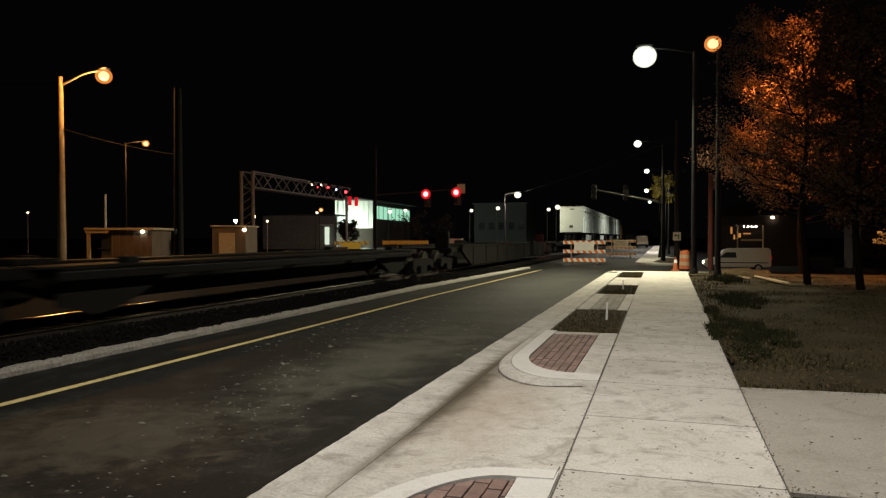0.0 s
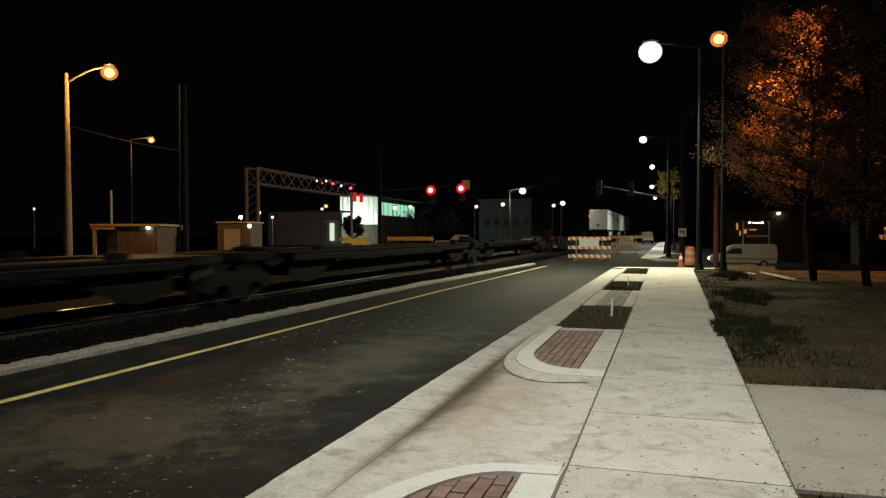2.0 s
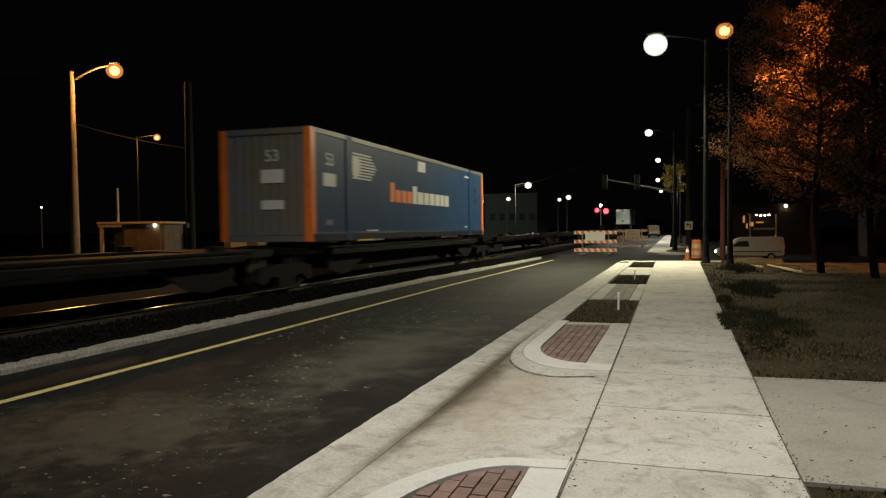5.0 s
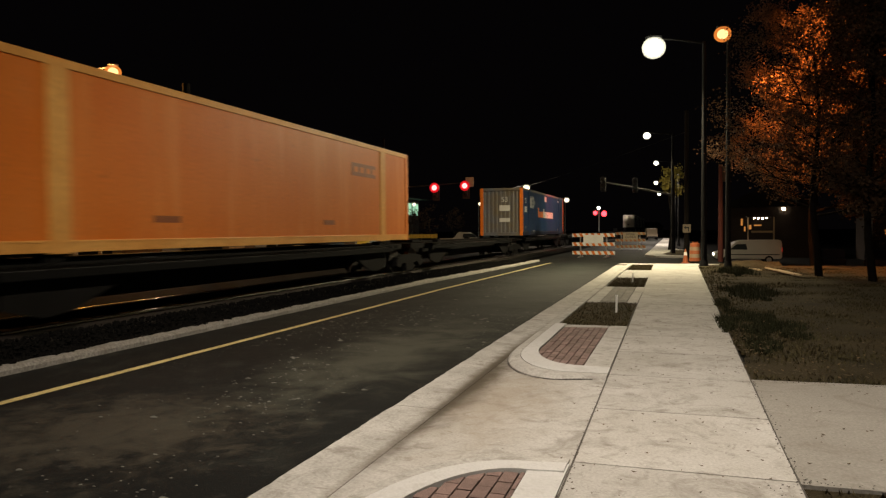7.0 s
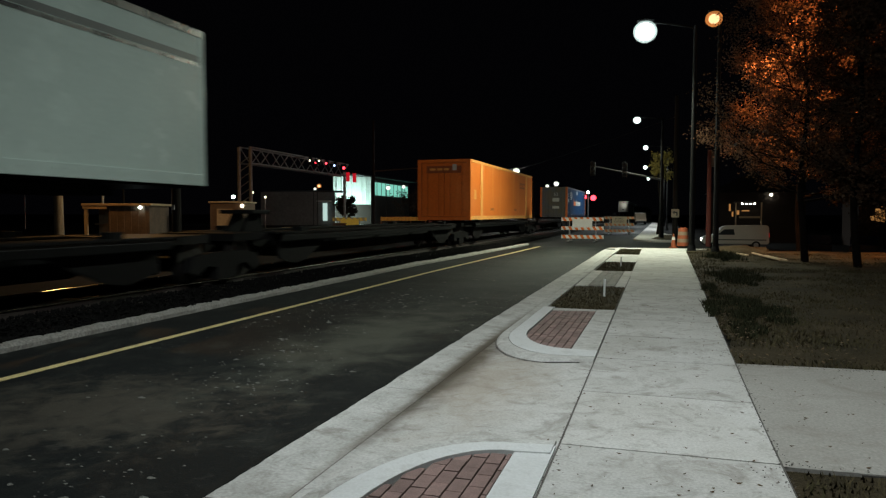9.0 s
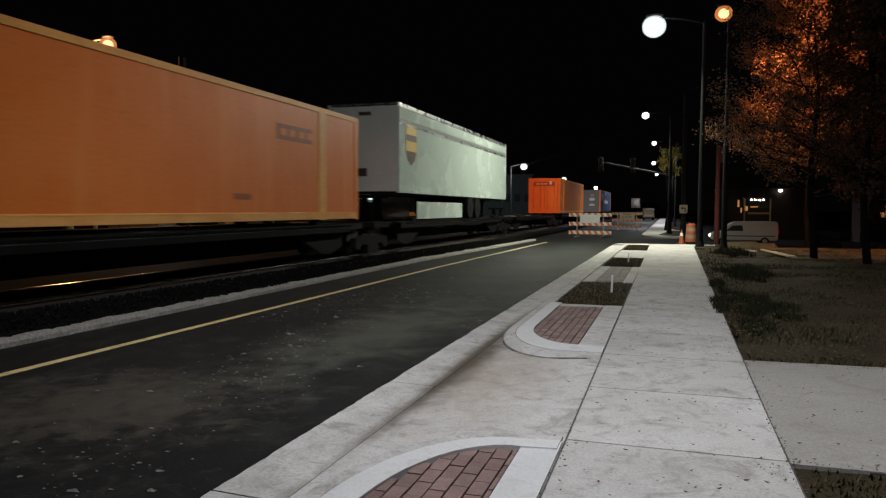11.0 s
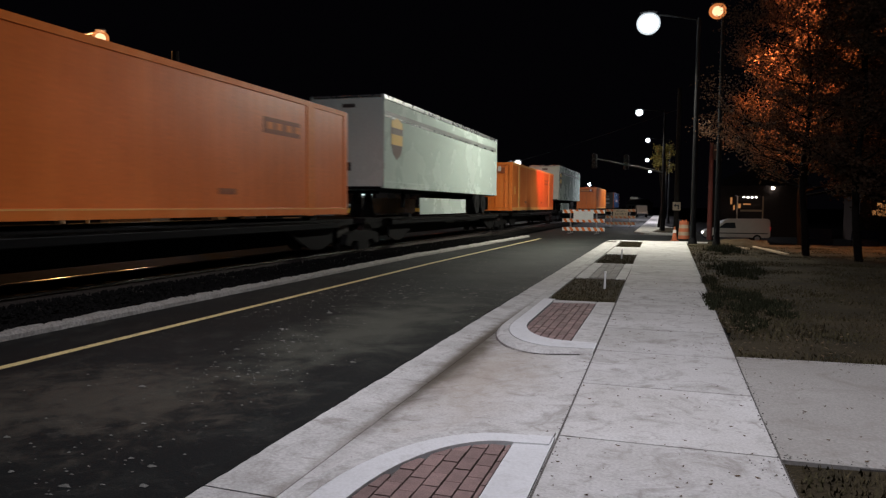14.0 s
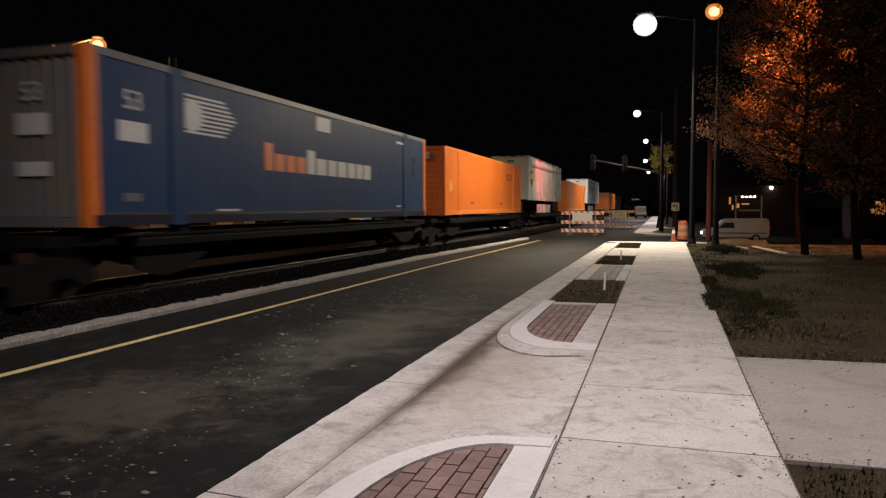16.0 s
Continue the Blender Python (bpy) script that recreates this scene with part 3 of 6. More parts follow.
# the far kerb island: rounded kerb rim, brick field, concrete band
def kerb_island(label, outer, inner, field, brick_w, brick_h):
    isl = thing("kerb_island", label, "kerb island", "brick kerb islands")
    bm = bmesh.new()
    near = [(a[0] * 0.61 + b[0] * 0.39, a[1] * 0.61 + b[1] * 0.39) for a, b in zip(outer, inner)]
    far = [(a[0] * 0.59 + b[0] * 0.41, a[1] * 0.59 + b[1] * 0.41) for a, b in zip(outer, inner)]
    ribbon(bm, outer, near, -0.25, 0.018, 0.035)
    part("rim", bm, KERB, isl, "pale concrete kerb rim", True)
    bm = bmesh.new()
    ribbon(bm, far, inner[:len(outer)], -0.25, 0.024, 0.003)
    part("concrete_band", bm, CLEAN, isl, "pale concrete band inside the rim", True)
    bm = bmesh.new()
    ribbon(bm, near, far, -0.25, -0.002, 0.0)
    part("joint", bm, JOINT, isl, "dark open joint")
    bm = bmesh.new()
    prism(bm, inner, "z", -0.25, -0.012)
    part("mortar_bed", bm, JOINT, isl)
    paved(isl, field, BRICK, brick_w, brick_h, 0.010)
    # dirt washed up against the foot of the kerb
    bm = bmesh.new()
    pts = []
    for (ax, ay), (bx, by) in zip(outer, outer[1:]):
        n = max(2, int(math.hypot(bx - ax, by - ay) / 0.07))
        pts += [Vector((ax + (bx - ax) * k / n, ay + (by - ay) * k / n, 0)) for k in range(n)]
    mid = Vector((-1.1, sum(p.y for p in pts) / len(pts), 0))
    prev = None
    for p, q in zip(pts, pts[1:]):
        d = (q - p).normalized()
        side = Vector((d.y, -d.x, 0))
        if side.dot(p - mid) < 0:
            side = -side
        f = min(1, max(0, (p.x + 2.115) / 1.43))
        z = -0.055 + 0.054 * f ** 0.8 if p.x > -2.1 else STREET_Z
        w = max(0.001, 0.010 + 0.035 * noise.noise((p.x * 4, p.y * 4, 2)) + 0.014 * noise.noise((p.x * 17, p.y * 17, 7)))
        row = [bm.verts.new((p.x - side.x * 0.02, p.y - side.y * 0.02, z + 0.005)), bm.verts.new((p.x + side.x * w, p.y + side.y * w, z + 0.0015))]
        if prev:
            bm.faces.new((prev[0], prev[1], row[1], row[0]))
        prev = row
    part("dirt_line", bm, JOINT, isl, "dark dirt along the kerb's foot")
    return isl


o = [(-2.10, 12.5), (-2.10, 11.5), (-2.10, 10.4)] + arc(-1.2, 9.7, 0.90, 1.74, 180, 270, 12) + [(-0.70, 8.0)]
n_in = [(-1.76, 12.5), (-1.76, 11.5), (-1.755, 10.4)] + arc(-1.03, 9.9, 0.725, 1.265, 180, 270, 12) + [(-0.70, 8.62)]
far_field = [(-1.03, 12.2), (-1.745, 12.1)] + arc(-1.03, 9.9, 0.715, 1.25, 180, 270, 10)
isl = kerb_island("brick-paved island with rounded concrete kerb beside driveway", o, n_in + [(-0.70, 12.5)], far_field, 0.102, 0.215)
bm = bmesh.new()
prism(bm, [(-1.02, 8.45), (-0.705, 8.45), (-0.73, 12.45), (-1.02, 12.45)], "z", -0.2, 0.012)
part("concrete_band", bm, CONCRETE, isl, "mottled concrete band")
bm = bmesh.new()
prism(bm, [(-1.86, 12.12), (-1.03, 12.22), (-1.03, 12.45), (-1.86, 12.45)], "z", -0.2, 0.010)
part("concrete_band", bm, CONCRETE, isl)

o = [(-0.70, 5.12)] + arc(-0.98, 3.45, 1.02, 1.62, 88, 180, 12) + [(-2.03, 2.6), (-2.06, 1.0), (-2.06, -4)]
n_in = [(-0.70, 4.80)] + arc(-0.96, 3.45, 0.68, 1.32, 88, 180, 12) + [(-1.66, 2.6), (-1.68, 1.0), (-1.68, -4)]
near_field = [(-0.952, -2.0), (-0.952, 4.73)] + arc(-0.98, 3.45, 0.655, 1.29, 88, 180, 8) + [(-1.645, 2.6), (-1.645, -2.0)]
isl = kerb_island("brick-paved island with curved concrete kerb beside driveway", o, n_in + [(-0.70, -4)], near_field, 0.11, 0.21)
bm = bmesh.new()
prism(bm, [(-0.945, -2.0), (-0.687, -2.0), (-0.687, 4.99), (-0.945, 4.86)], "z", -0.2, 0.012)
part("concrete_band", bm, CLEAN, isl, "pale concrete band")


def grass_mesh(name, inside_of, x0, x1, y0, y1, count, h, z, mat, thin=None):
    """Blades of grass and litter in a field, as one mesh."""
    vs, fs = [], []
    rnd = random.Random(len(name) * 7 + count)
    while len(fs) < count:
        x, y = rnd.uniform(x0, x1), y0 + (y1 - y0) * rnd.random() ** 1.5
        if not inside_of(x, y):
            continue
        if thin and noise.noise((x * 0.9, y * 0.6, 3.1)) < rnd.uniform(-0.5, 0.35):
            continue
        a, hh, w = rnd.uniform(0, 6.28), h * rnd.uniform(0.4, 1.1), rnd.uniform(0.004, 0.010) * (1 + 0.03 * y)
        lean = rnd.uniform(0.2, 0.9) * hh
        c, s = math.cos(a), math.sin(a)
        k = len(vs)
        vs += [(x - w * s, y + w * c, z), (x + w * s, y - w * c, z), (x + lean * c, y + lean * s, z + hh)]
        fs.append((k, k + 1, k + 2))
    me = bpy.data.meshes.new(name)
    me.from_pydata(vs, [], fs)
    me.materials.append(mat)
    return me


# planting boxes between kerb and pavement
boxes_plan = [((-1.90, 12.50), (-0.74, 16.6)), ((-1.84, 21.2), (-0.78, 25.3)), ((-1.80, 30.0), (-0.84, 34.9))]
for (x0, y0), (x1, y1) in boxes_plan:
    bed = thing("planting_bed", "planting bed of thin grass between kerb and pavement", "planting bed", "street planting beds")
    bm = bmesh.new()
    box(bm, x0, x1, y0, y1, -0.2, -0.012)
    part("soil", bm, SOIL, bed)
    part("grass", grass_mesh("grass", lambda x, y: True, x0 + 0.02, x1 - 0.02, y0 + 0.03, y1 - 0.03, 2600, 0.045, -0.014, GRASS), None, bed)["kind"] = "stuff"
# straight kerb and concrete cross bands
kerb = tagged(new("kerb"), "pale concrete kerb along the street", "kerb", kind="structure")
for i in range(8):
    y0 = 12.5 + 2.9 * i
    bm = bmesh.new()
    prism(bm, [(-2.10 + 0.008 * i, -0.25), (-2.10 + 0.008 * i, -0.02), (-2.07 + 0.008 * i, 0.015), (-1.90 + 0.008 * i, 0.015), (-1.90 + 0.008 * i, -0.25)], "y", y0 + 0.006, min(y0 + 2.894, 35.5))
    part("kerb_stone", bm, KERB, kerb)
for x0, x1, y0, y1 in ((-1.88, -1.60, 16.6, 21.2), (-0.98, -0.76, 16.6, 21.2), (-1.84, -0.80, 25.3, 30.0), (-1.80, -0.86, 34.9, 35.5)):
    bm = bmesh.new()
    box(bm, x0, x1, y0 + 0.005, y1 - 0.005, -0.2, 0.004)
    part("slab", bm, CONCRETE, pavement)
pav = thing("paver_panel", "grey paver panel between two planting beds", "paving")
bm = bmesh.new()
box(bm, -1.60, -0.98, 16.6, 21.2, -0.2, -0.012)
part("mortar_bed", bm, JOINT, pav)
paved(pav, [(-1.595, 16.62), (-0.985, 16.62), (-0.985, 21.18), (-1.595, 21.18)], GREY_PAVER, 0.20, 0.40, 0.004)

# grit on the road
vs, fs = [], []
rnd = random.Random(9)
for i in range(5200):
    y = 2.3 + 20 * rnd.random() ** 1.5
    x = rnd.uniform(-6.3, -2.65)
    if rnd.random() > 0.25 + 0.9 * noise.noise((x * 0.8, y * 0.35, 0.4)):
        continue
    r = rnd.uniform(0.004, 0.013) * (3.0 if rnd.random() < 0.10 else 1)
    k, n = len(vs), 5
    for j in range(n):
        a = 6.28 * j / n + rnd.random()
        vs.append((x + r * rnd.uniform(0.8, 2.2) * math.cos(a), y + r * rnd.uniform(0.4, 1.2) * math.sin(a), STREET_Z + 0.003))
    vs.append((x, y, STREET_Z + 0.006 + r * 0.3))
    fs += [(k + j, k + (j + 1) % n, k + n) for j in range(n)]
me = bpy.data.meshes.new("road_grit")
me.from_pydata(vs, [], fs)
me.materials.append(SAND)
tagged(new("road_grit", me), "pale crumbs and flakes of grit on asphalt", "grit", kind="stuff")

# small dry leaves and bits on the pavement
vs, fs = [], []
rnd = random.Random(21)
for i in range(480):
    y = 3.0 + 14 * rnd.random() ** 1.4
    x = rnd.uniform(-0.9, 2.4 if 5.1 < y < 8.4 else 0.85)
    r, a, z = rnd.uniform(0.006, 0.022), rnd.uniform(0, 6.28), 0.003
    k = len(vs)
    c, s = math.cos(a), math.sin(a)
    vs += [(x + r * c, y + r * s, z + 0.004), (x - 0.5 * r * s, y + 0.5 * r * c, z), (x - r * c, y - r * s, z + r * 0.4), (x + 0.5 * r * s, y - 0.5 * r * c, z)]
    fs.append((k, k + 1, k + 2, k + 3))
me = bpy.data.meshes.new("leaf_litter")
me.from_pydata(vs, [], fs)
me.materials.append(DRY_LEAF)
tagged(new("leaf_litter", me), "small dry leaves scattered on the pavement", "leaf litter", kind="stuff")


# soil crumbs spilled from the lawn over the pavement's edge and along the long joint
vs, fs = [], []
rnd = random.Random(58)
for i in range(1500):
    y = 3.2 + 24 * rnd.random() ** 1.5
    if rnd.random() < 0.55:
        if 5.0 < y < 8.5:
            x = RIGHT(y) + rnd.gauss(0, 0.02)
        else:
            x = RIGHT(y) + 0.02 - abs(rnd.gauss(0, 0.10)) * (0.4 + max(0, noise.noise((y * 1.3, 4.0, 1.0))) * 2.2)
    elif rnd.random() < 0.6:
        x = LEFT(y) + rnd.gauss(0, 0.018)
    else:
        x, y = rnd.uniform(0.8, 3.4), 5.06 + abs(rnd.gauss(0, 0.05)) if rnd.random() < 0.5 else 8.42 - abs(rnd.gauss(0, 0.06))
    r, k, n = rnd.uniform(0.002, 0.008), len(vs), 4
    for j in range(n):
        a = 1.5708 * j + rnd.random()
        vs.append((x + r * rnd.uniform(0.6, 1.6) * math.cos(a), y + r * rnd.uniform(0.6, 1.6) * math.sin(a), 0.0035))
    vs.append((x, y, 0.005 + r * 0.5))
    fs += [(k + j, k + (j + 1) % n, k + n) for j in range(n)]
me = bpy.data.meshes.new("soil_crumbs")
me.from_pydata(vs, [], fs)
me.materials.append(JOINT)
tagged(new("soil_crumbs", me), "dark soil crumbs along the pavement's edges", "soil", kind="stuff")


# ---- lawn ----
def lawn_sheet(name, x_left, x1, y0, y1, n, m):
    bm = bmesh.new()
    rows = []
    for j in range(m + 1):
        y = y0 + (y1 - y0) * j / m
        xl = x_left(y)
        rows.append([bm.verts.new((xl + (x1 - xl) * (i / n) ** 1.5, y, -0.03 + 0.05 * min(1, i / 3) * (0.5 + noise.noise((i * 0.4, y * 0.8, 0))) + 0.02 * noise.noise((i * 1.7, y * 3, 5)))) for i in range(n + 1)])
    for j in range(m):
        for i in range(n):
            bm.faces.new((rows[j][i], rows[j][i + 1], rows[j + 1][i + 1], rows[j + 1][i]))
    return bm


edge = lambda y: RIGHT(y) + 0.015 + 0.10 * noise.noise((y * 1.1, 0.3, 0)) + 0.08 * noise.noise((y * 4.0, 0.3, 0)) + 0.04 * noise.noise((y * 13.0, 0.3, 0))
structure("lawn", lawn_sheet("lawn", edge, 26, 8.46, 34.8, 22, 70), SOIL, "thin brown and green lawn beside the pavement", "lawn", True)
structure("lawn_near", lawn_sheet("lawn_near", lambda y: RIGHT(y) + 0.015, 26, -12, 5.04, 22, 30), SOIL, "thin brown lawn beside the driveway", "lawn", True)
on_lawn = lambda x, y: x > edge(y) + 0.02 * math.sin(y * 9) and (y > 8.5 or y < 5.0)
tagged(new("lawn_grass", grass_mesh("lawn_grass", on_lawn, 0.8, 9, 8.5, 33, 52000, 0.055, -0.015, GRASS, True)), "patchy short grass on the lawn", "grass", kind="stuff")
tagged(new("near_grass", grass_mesh("near_grass", on_lawn, 0.8, 3, 2.5, 5.0, 5000, 0.05, -0.02, GRASS, True)), "patchy short grass by the driveway", "grass", kind="stuff")
vs, fs = [], []
rnd = random.Random(33)
for i in range(2600):
    y = 8.6 + 20 * rnd.random() ** 1.2
    x = edge(y) + 0.02 + 6 * rnd.random() ** 1.7
    r, a, t = rnd.uniform(0.010, 0.030), rnd.uniform(0, 6.28), rnd.uniform(-0.5, 0.5)
    k = len(vs)
    c, s = math.cos(a), math.sin(a)
    z = 0.03 + 0.03 * rnd.random()
    vs += [(x + r * c, y + r * s, z + r * t), (x - 0.6 * r * s, y + 0.6 * r * c, z), (x - r * c, y - r * s, z - r * t), (x + 0.6 * r * s, y - 0.6 * r * c, z)]
    fs.append((k, k + 1, k + 2, k + 3))
me = bpy.data.meshes.new("lawn_leaves")
me.from_pydata(vs, [], fs)
me.materials.append(DRY_LEAF)
tagged(new("lawn_leaves", me), "fallen brown leaves on the lawn", "leaf litter", kind="stuff")

# ---- the track ----
RAIL_Z, MID = 0.27, -9.80
kl = tagged(new("trackside_kerb"), "rough pale concrete kerb along the track", "kerb", kind="structure")
for i in range(24):
    y0 = -14 + 2.2 * i
    if y0 > 37.5:
        break
    bm = bmesh.new()
    prev = None
    for j in range(17):
        y = y0 + 2.2 * j / 16
        off = 0.045 * max(0, y - 22)
        wob = lambda k, a: a * noise.noise((k * 3.7, y * 2.3, 1.5)) + a * 0.7 * noise.noise((k * 3.7, y * 7.0, 4.5))
        row = [bm.verts.new((-7.68 + off + wob(0, 0.012), y, -0.3)), bm.verts.new((-7.69 + off + wob(1, 0.018), y, 0.0)), bm.verts.new((-7.735 + off + wob(2, 0.03), y, 0.04 + wob(3, 0.022))), bm.verts.new((-7.83 + off, y, 0.052 + wob(4, 0.022))), bm.verts.new((-7.92 + off + wob(5, 0.05), y, 0.04 + wob(6, 0.035))), bm.verts.new((-7.97 + off, y, -0.3))]
        if prev:
            for k in range(5):
                bm.faces.new((prev[k], prev[k + 1], row[k + 1], row[k]))
        prev = row
    bmesh.ops.recalc_face_normals(bm, faces=bm.faces)
    part("kerb_stone", bm, TRACK_KERB, kl, smooth=True)
bm = bmesh.new()
rows = []
for j in range(150):
    y = -30 + j * 1.0 if j < 110 else 80 + (j - 110) * 8
    row = []
    for i, (x, z) in enumerate(((-7.93, 0.0), (-8.12, 0.035), (-8.35, 0.07), (-8.6, 0.10), (-9.0, 0.11), (-9.8, 0.10), (-10.6, 0.11), (-11.2, 0.08), (-12.0, -0.05), (-12.6, -0.12))):
        row.append(bm.verts.new((x + (0.045 * (y - 22) if 22 < y < 38 and i < 2 else 0), y, z + 0.03 * noise.noise((x * 3, y * 1.3, 0)))))
    rows.append(row)
for a, b in zip(rows, rows[1:]):
    for i in range(9):
        bm.faces.new((a[i], b[i], b[i + 1], a[i + 1]))
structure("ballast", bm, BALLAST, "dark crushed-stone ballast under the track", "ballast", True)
vs, fs = [], []
rnd = random.Random(12)
for i in range(11000):
    y = 3 + 34 * rnd.random() ** 1.3
    x = -7.84 - 1.15 * rnd.random() ** 1.35 + (0.045 * (y - 22) if y > 22 else 0)
    z = 0.055 + 0.10 * min(1, max(0, (-7.97 - x) / 0.6))
    r = rnd.uniform(0.015, 0.04)
    k = len(vs)
    for dx, dy, dz in ((1, 0, 0), (0, 1, 0), (-1, 0, 0), (0, -1, 0), (0, 0, 1), (0, 0, -1)):
        f = r * rnd.uniform(0.6, 1.2)
        vs.append((x + dx * f, y + dy * f, z + dz * f))
    fs += [(k + a, k + b, k + c) for a, b, c in ((0, 1, 4), (1, 2, 4), (2, 3, 4), (3, 0, 4), (1, 0, 5), (2, 1, 5), (3, 2, 5), (0, 3, 5))]
for i in range(2600):
    # stones and weeds spilled in heaps over the kerb's back edge
    y = 3 + 34 * rnd.random() ** 1.3
    x = -7.80 - 0.14 * rnd.random() + (0.045 * (y - 22) if y > 22 else 0)
    if noise.noise((y * 2.6, 0.7, 9.0)) + 0.5 * noise.noise((y * 7.0, 1.7, 3.0)) < rnd.uniform(-0.1, 0.5) - 1.6 * (-7.84 - x):
        continue
    r, z, k = rnd.uniform(0.02, 0.045), 0.055, len(vs)
    for dx, dy, dz in ((1, 0, 0), (0, 1, 0), (-1, 0, 0), (0, -1, 0), (0, 0, 1), (0, 0, -1)):
        f = r * rnd.uniform(0.6, 1.2)
        vs.append((x + dx * f, y + dy * f, z + dz * f))
    fs += [(k + a, k + b, k + c) for a, b, c in ((0, 1, 4), (1, 2, 4), (2, 3, 4), (3, 0, 4), (1, 0, 5), (2, 1, 5), (3, 2, 5), (0, 3, 5))]
me = bpy.data.meshes.new("ballast_stones")
me.from_pydata(vs, [], fs)
me.materials.append(BALLAST)
tagged(new("ballast_stones", me), "loose dark ballast stones by the kerb", "ballast", kind="stuff")

track = tagged(new("railway_track"), "railway track with polished rails on dark sleepers", "railway track", kind="structure")
for side in (-1, 1):
    x = MID + side * 0.7525
    bm = bmesh.new()
    prism(bm, [(x - 0.07, 0.10), (x + 0.07, 0.10), (x + 0.07, 0.115), (x + 0.012, 0.13), (x + 0.012, 0.235), (x - 0.012, 0.235), (x - 0.012, 0.13), (x - 0.07, 0.115)], "y", -60, 400)
    part("rail_web", bm, RUST, track)
    bm = bmesh.new()
    prism(bm, [(x - 0.036, 0.235), (x + 0.036, 0.235), (x + 0.036, 0.258), (x + 0.030, 0.265), (x + 0.014, 0.2693), (x, RAIL_Z), (x - 0.014, 0.2693), (x - 0.030, 0.265), (x - 0.036, 0.258)], "y", -60, 400)
    part("rail_head", bm, RAIL, track, "polished steel rail head")
bm = boxes((-1.3, 1.3, -0.11, 0.11, -0.08, 0.10), bevel=0.012)
sl = mesh_of("sleeper", bm, SLEEPER)
for i in range(150):
    part("sleeper", sl, None, track, at=(MID, -12 + 0.53 * i, 0.012 + random.uniform(-0.008, 0.008)))

# ---- the train ----
SPEED = 13.1
MOVING, WHEELS = [], []
LENGTH, HALF = 16.6, 1.30


def bogie(car, y):
    bg = part("bogie", boxes((-0.9, 0.9, -0.25, 0.25, 0.42, 0.72), (-0.16, 0.16, -0.3, 0.3, 0.72, 0.98), bevel=0.02), CAR_STEEL, car, "dark cast-steel bogie", at=(0, y, 0))
    for s in (-1, 1):
        bm = bmesh.new()
        prism(bm, [(-1.25, 0.50), (-1.15, 0.78), (-0.55, 0.86), (0.55, 0.86), (1.15, 0.78), (1.25, 0.50), (1.0, 0.42), (0.7, 0.60), (0.36, 0.56), (0.34, 0.30), (-0.34, 0.30), (-0.36, 0.56), (-0.7, 0.60), (-1.0, 0.42)], "x", s * 1.0 - 0.09, s * 1.0 + 0.09)
        part("side_frame", bm, CAR_DARK, bg)
        bm = bmesh.new()
        for k in (-0.16, 0, 0.16):
            rod(bm, (s * 1.0, k, 0.36), (s * 1.0, k, 0.64), 0.065, seg=8)
        part("spring", bm, CAR_STEEL, bg)
    for k in (-0.89, 0.89):
        bm = bmesh.new()
        rod(bm, (-1.05, 0, 0), (1.05, 0, 0), 0.075, seg=12)
        for s in (-1, 1):
            rod(bm, (s * 0.70, 0, 0), (s * 0.83, 0, 0), 0.42, seg=28)
            rod(bm, (s * 0.675, 0, 0), (s * 0.705, 0, 0), 0.448, seg=28)
            rod(bm, (s * 0.83, 0, 0), (s * 0.875, 0, 0), 0.12, seg=12)
            for j in range(5):
                a = 6.283 * j / 5
                ball(bm, (s * 0.835, 0.27 * math.cos(a), 0.27 * math.sin(a)), 0.012, 0.05, 0.05, 8)
        w = part("wheelset", bm, WHEEL, bg, "worn steel wheelset", True, at=(0, k, RAIL_Z + 0.42))
        WHEELS.append((w, k))


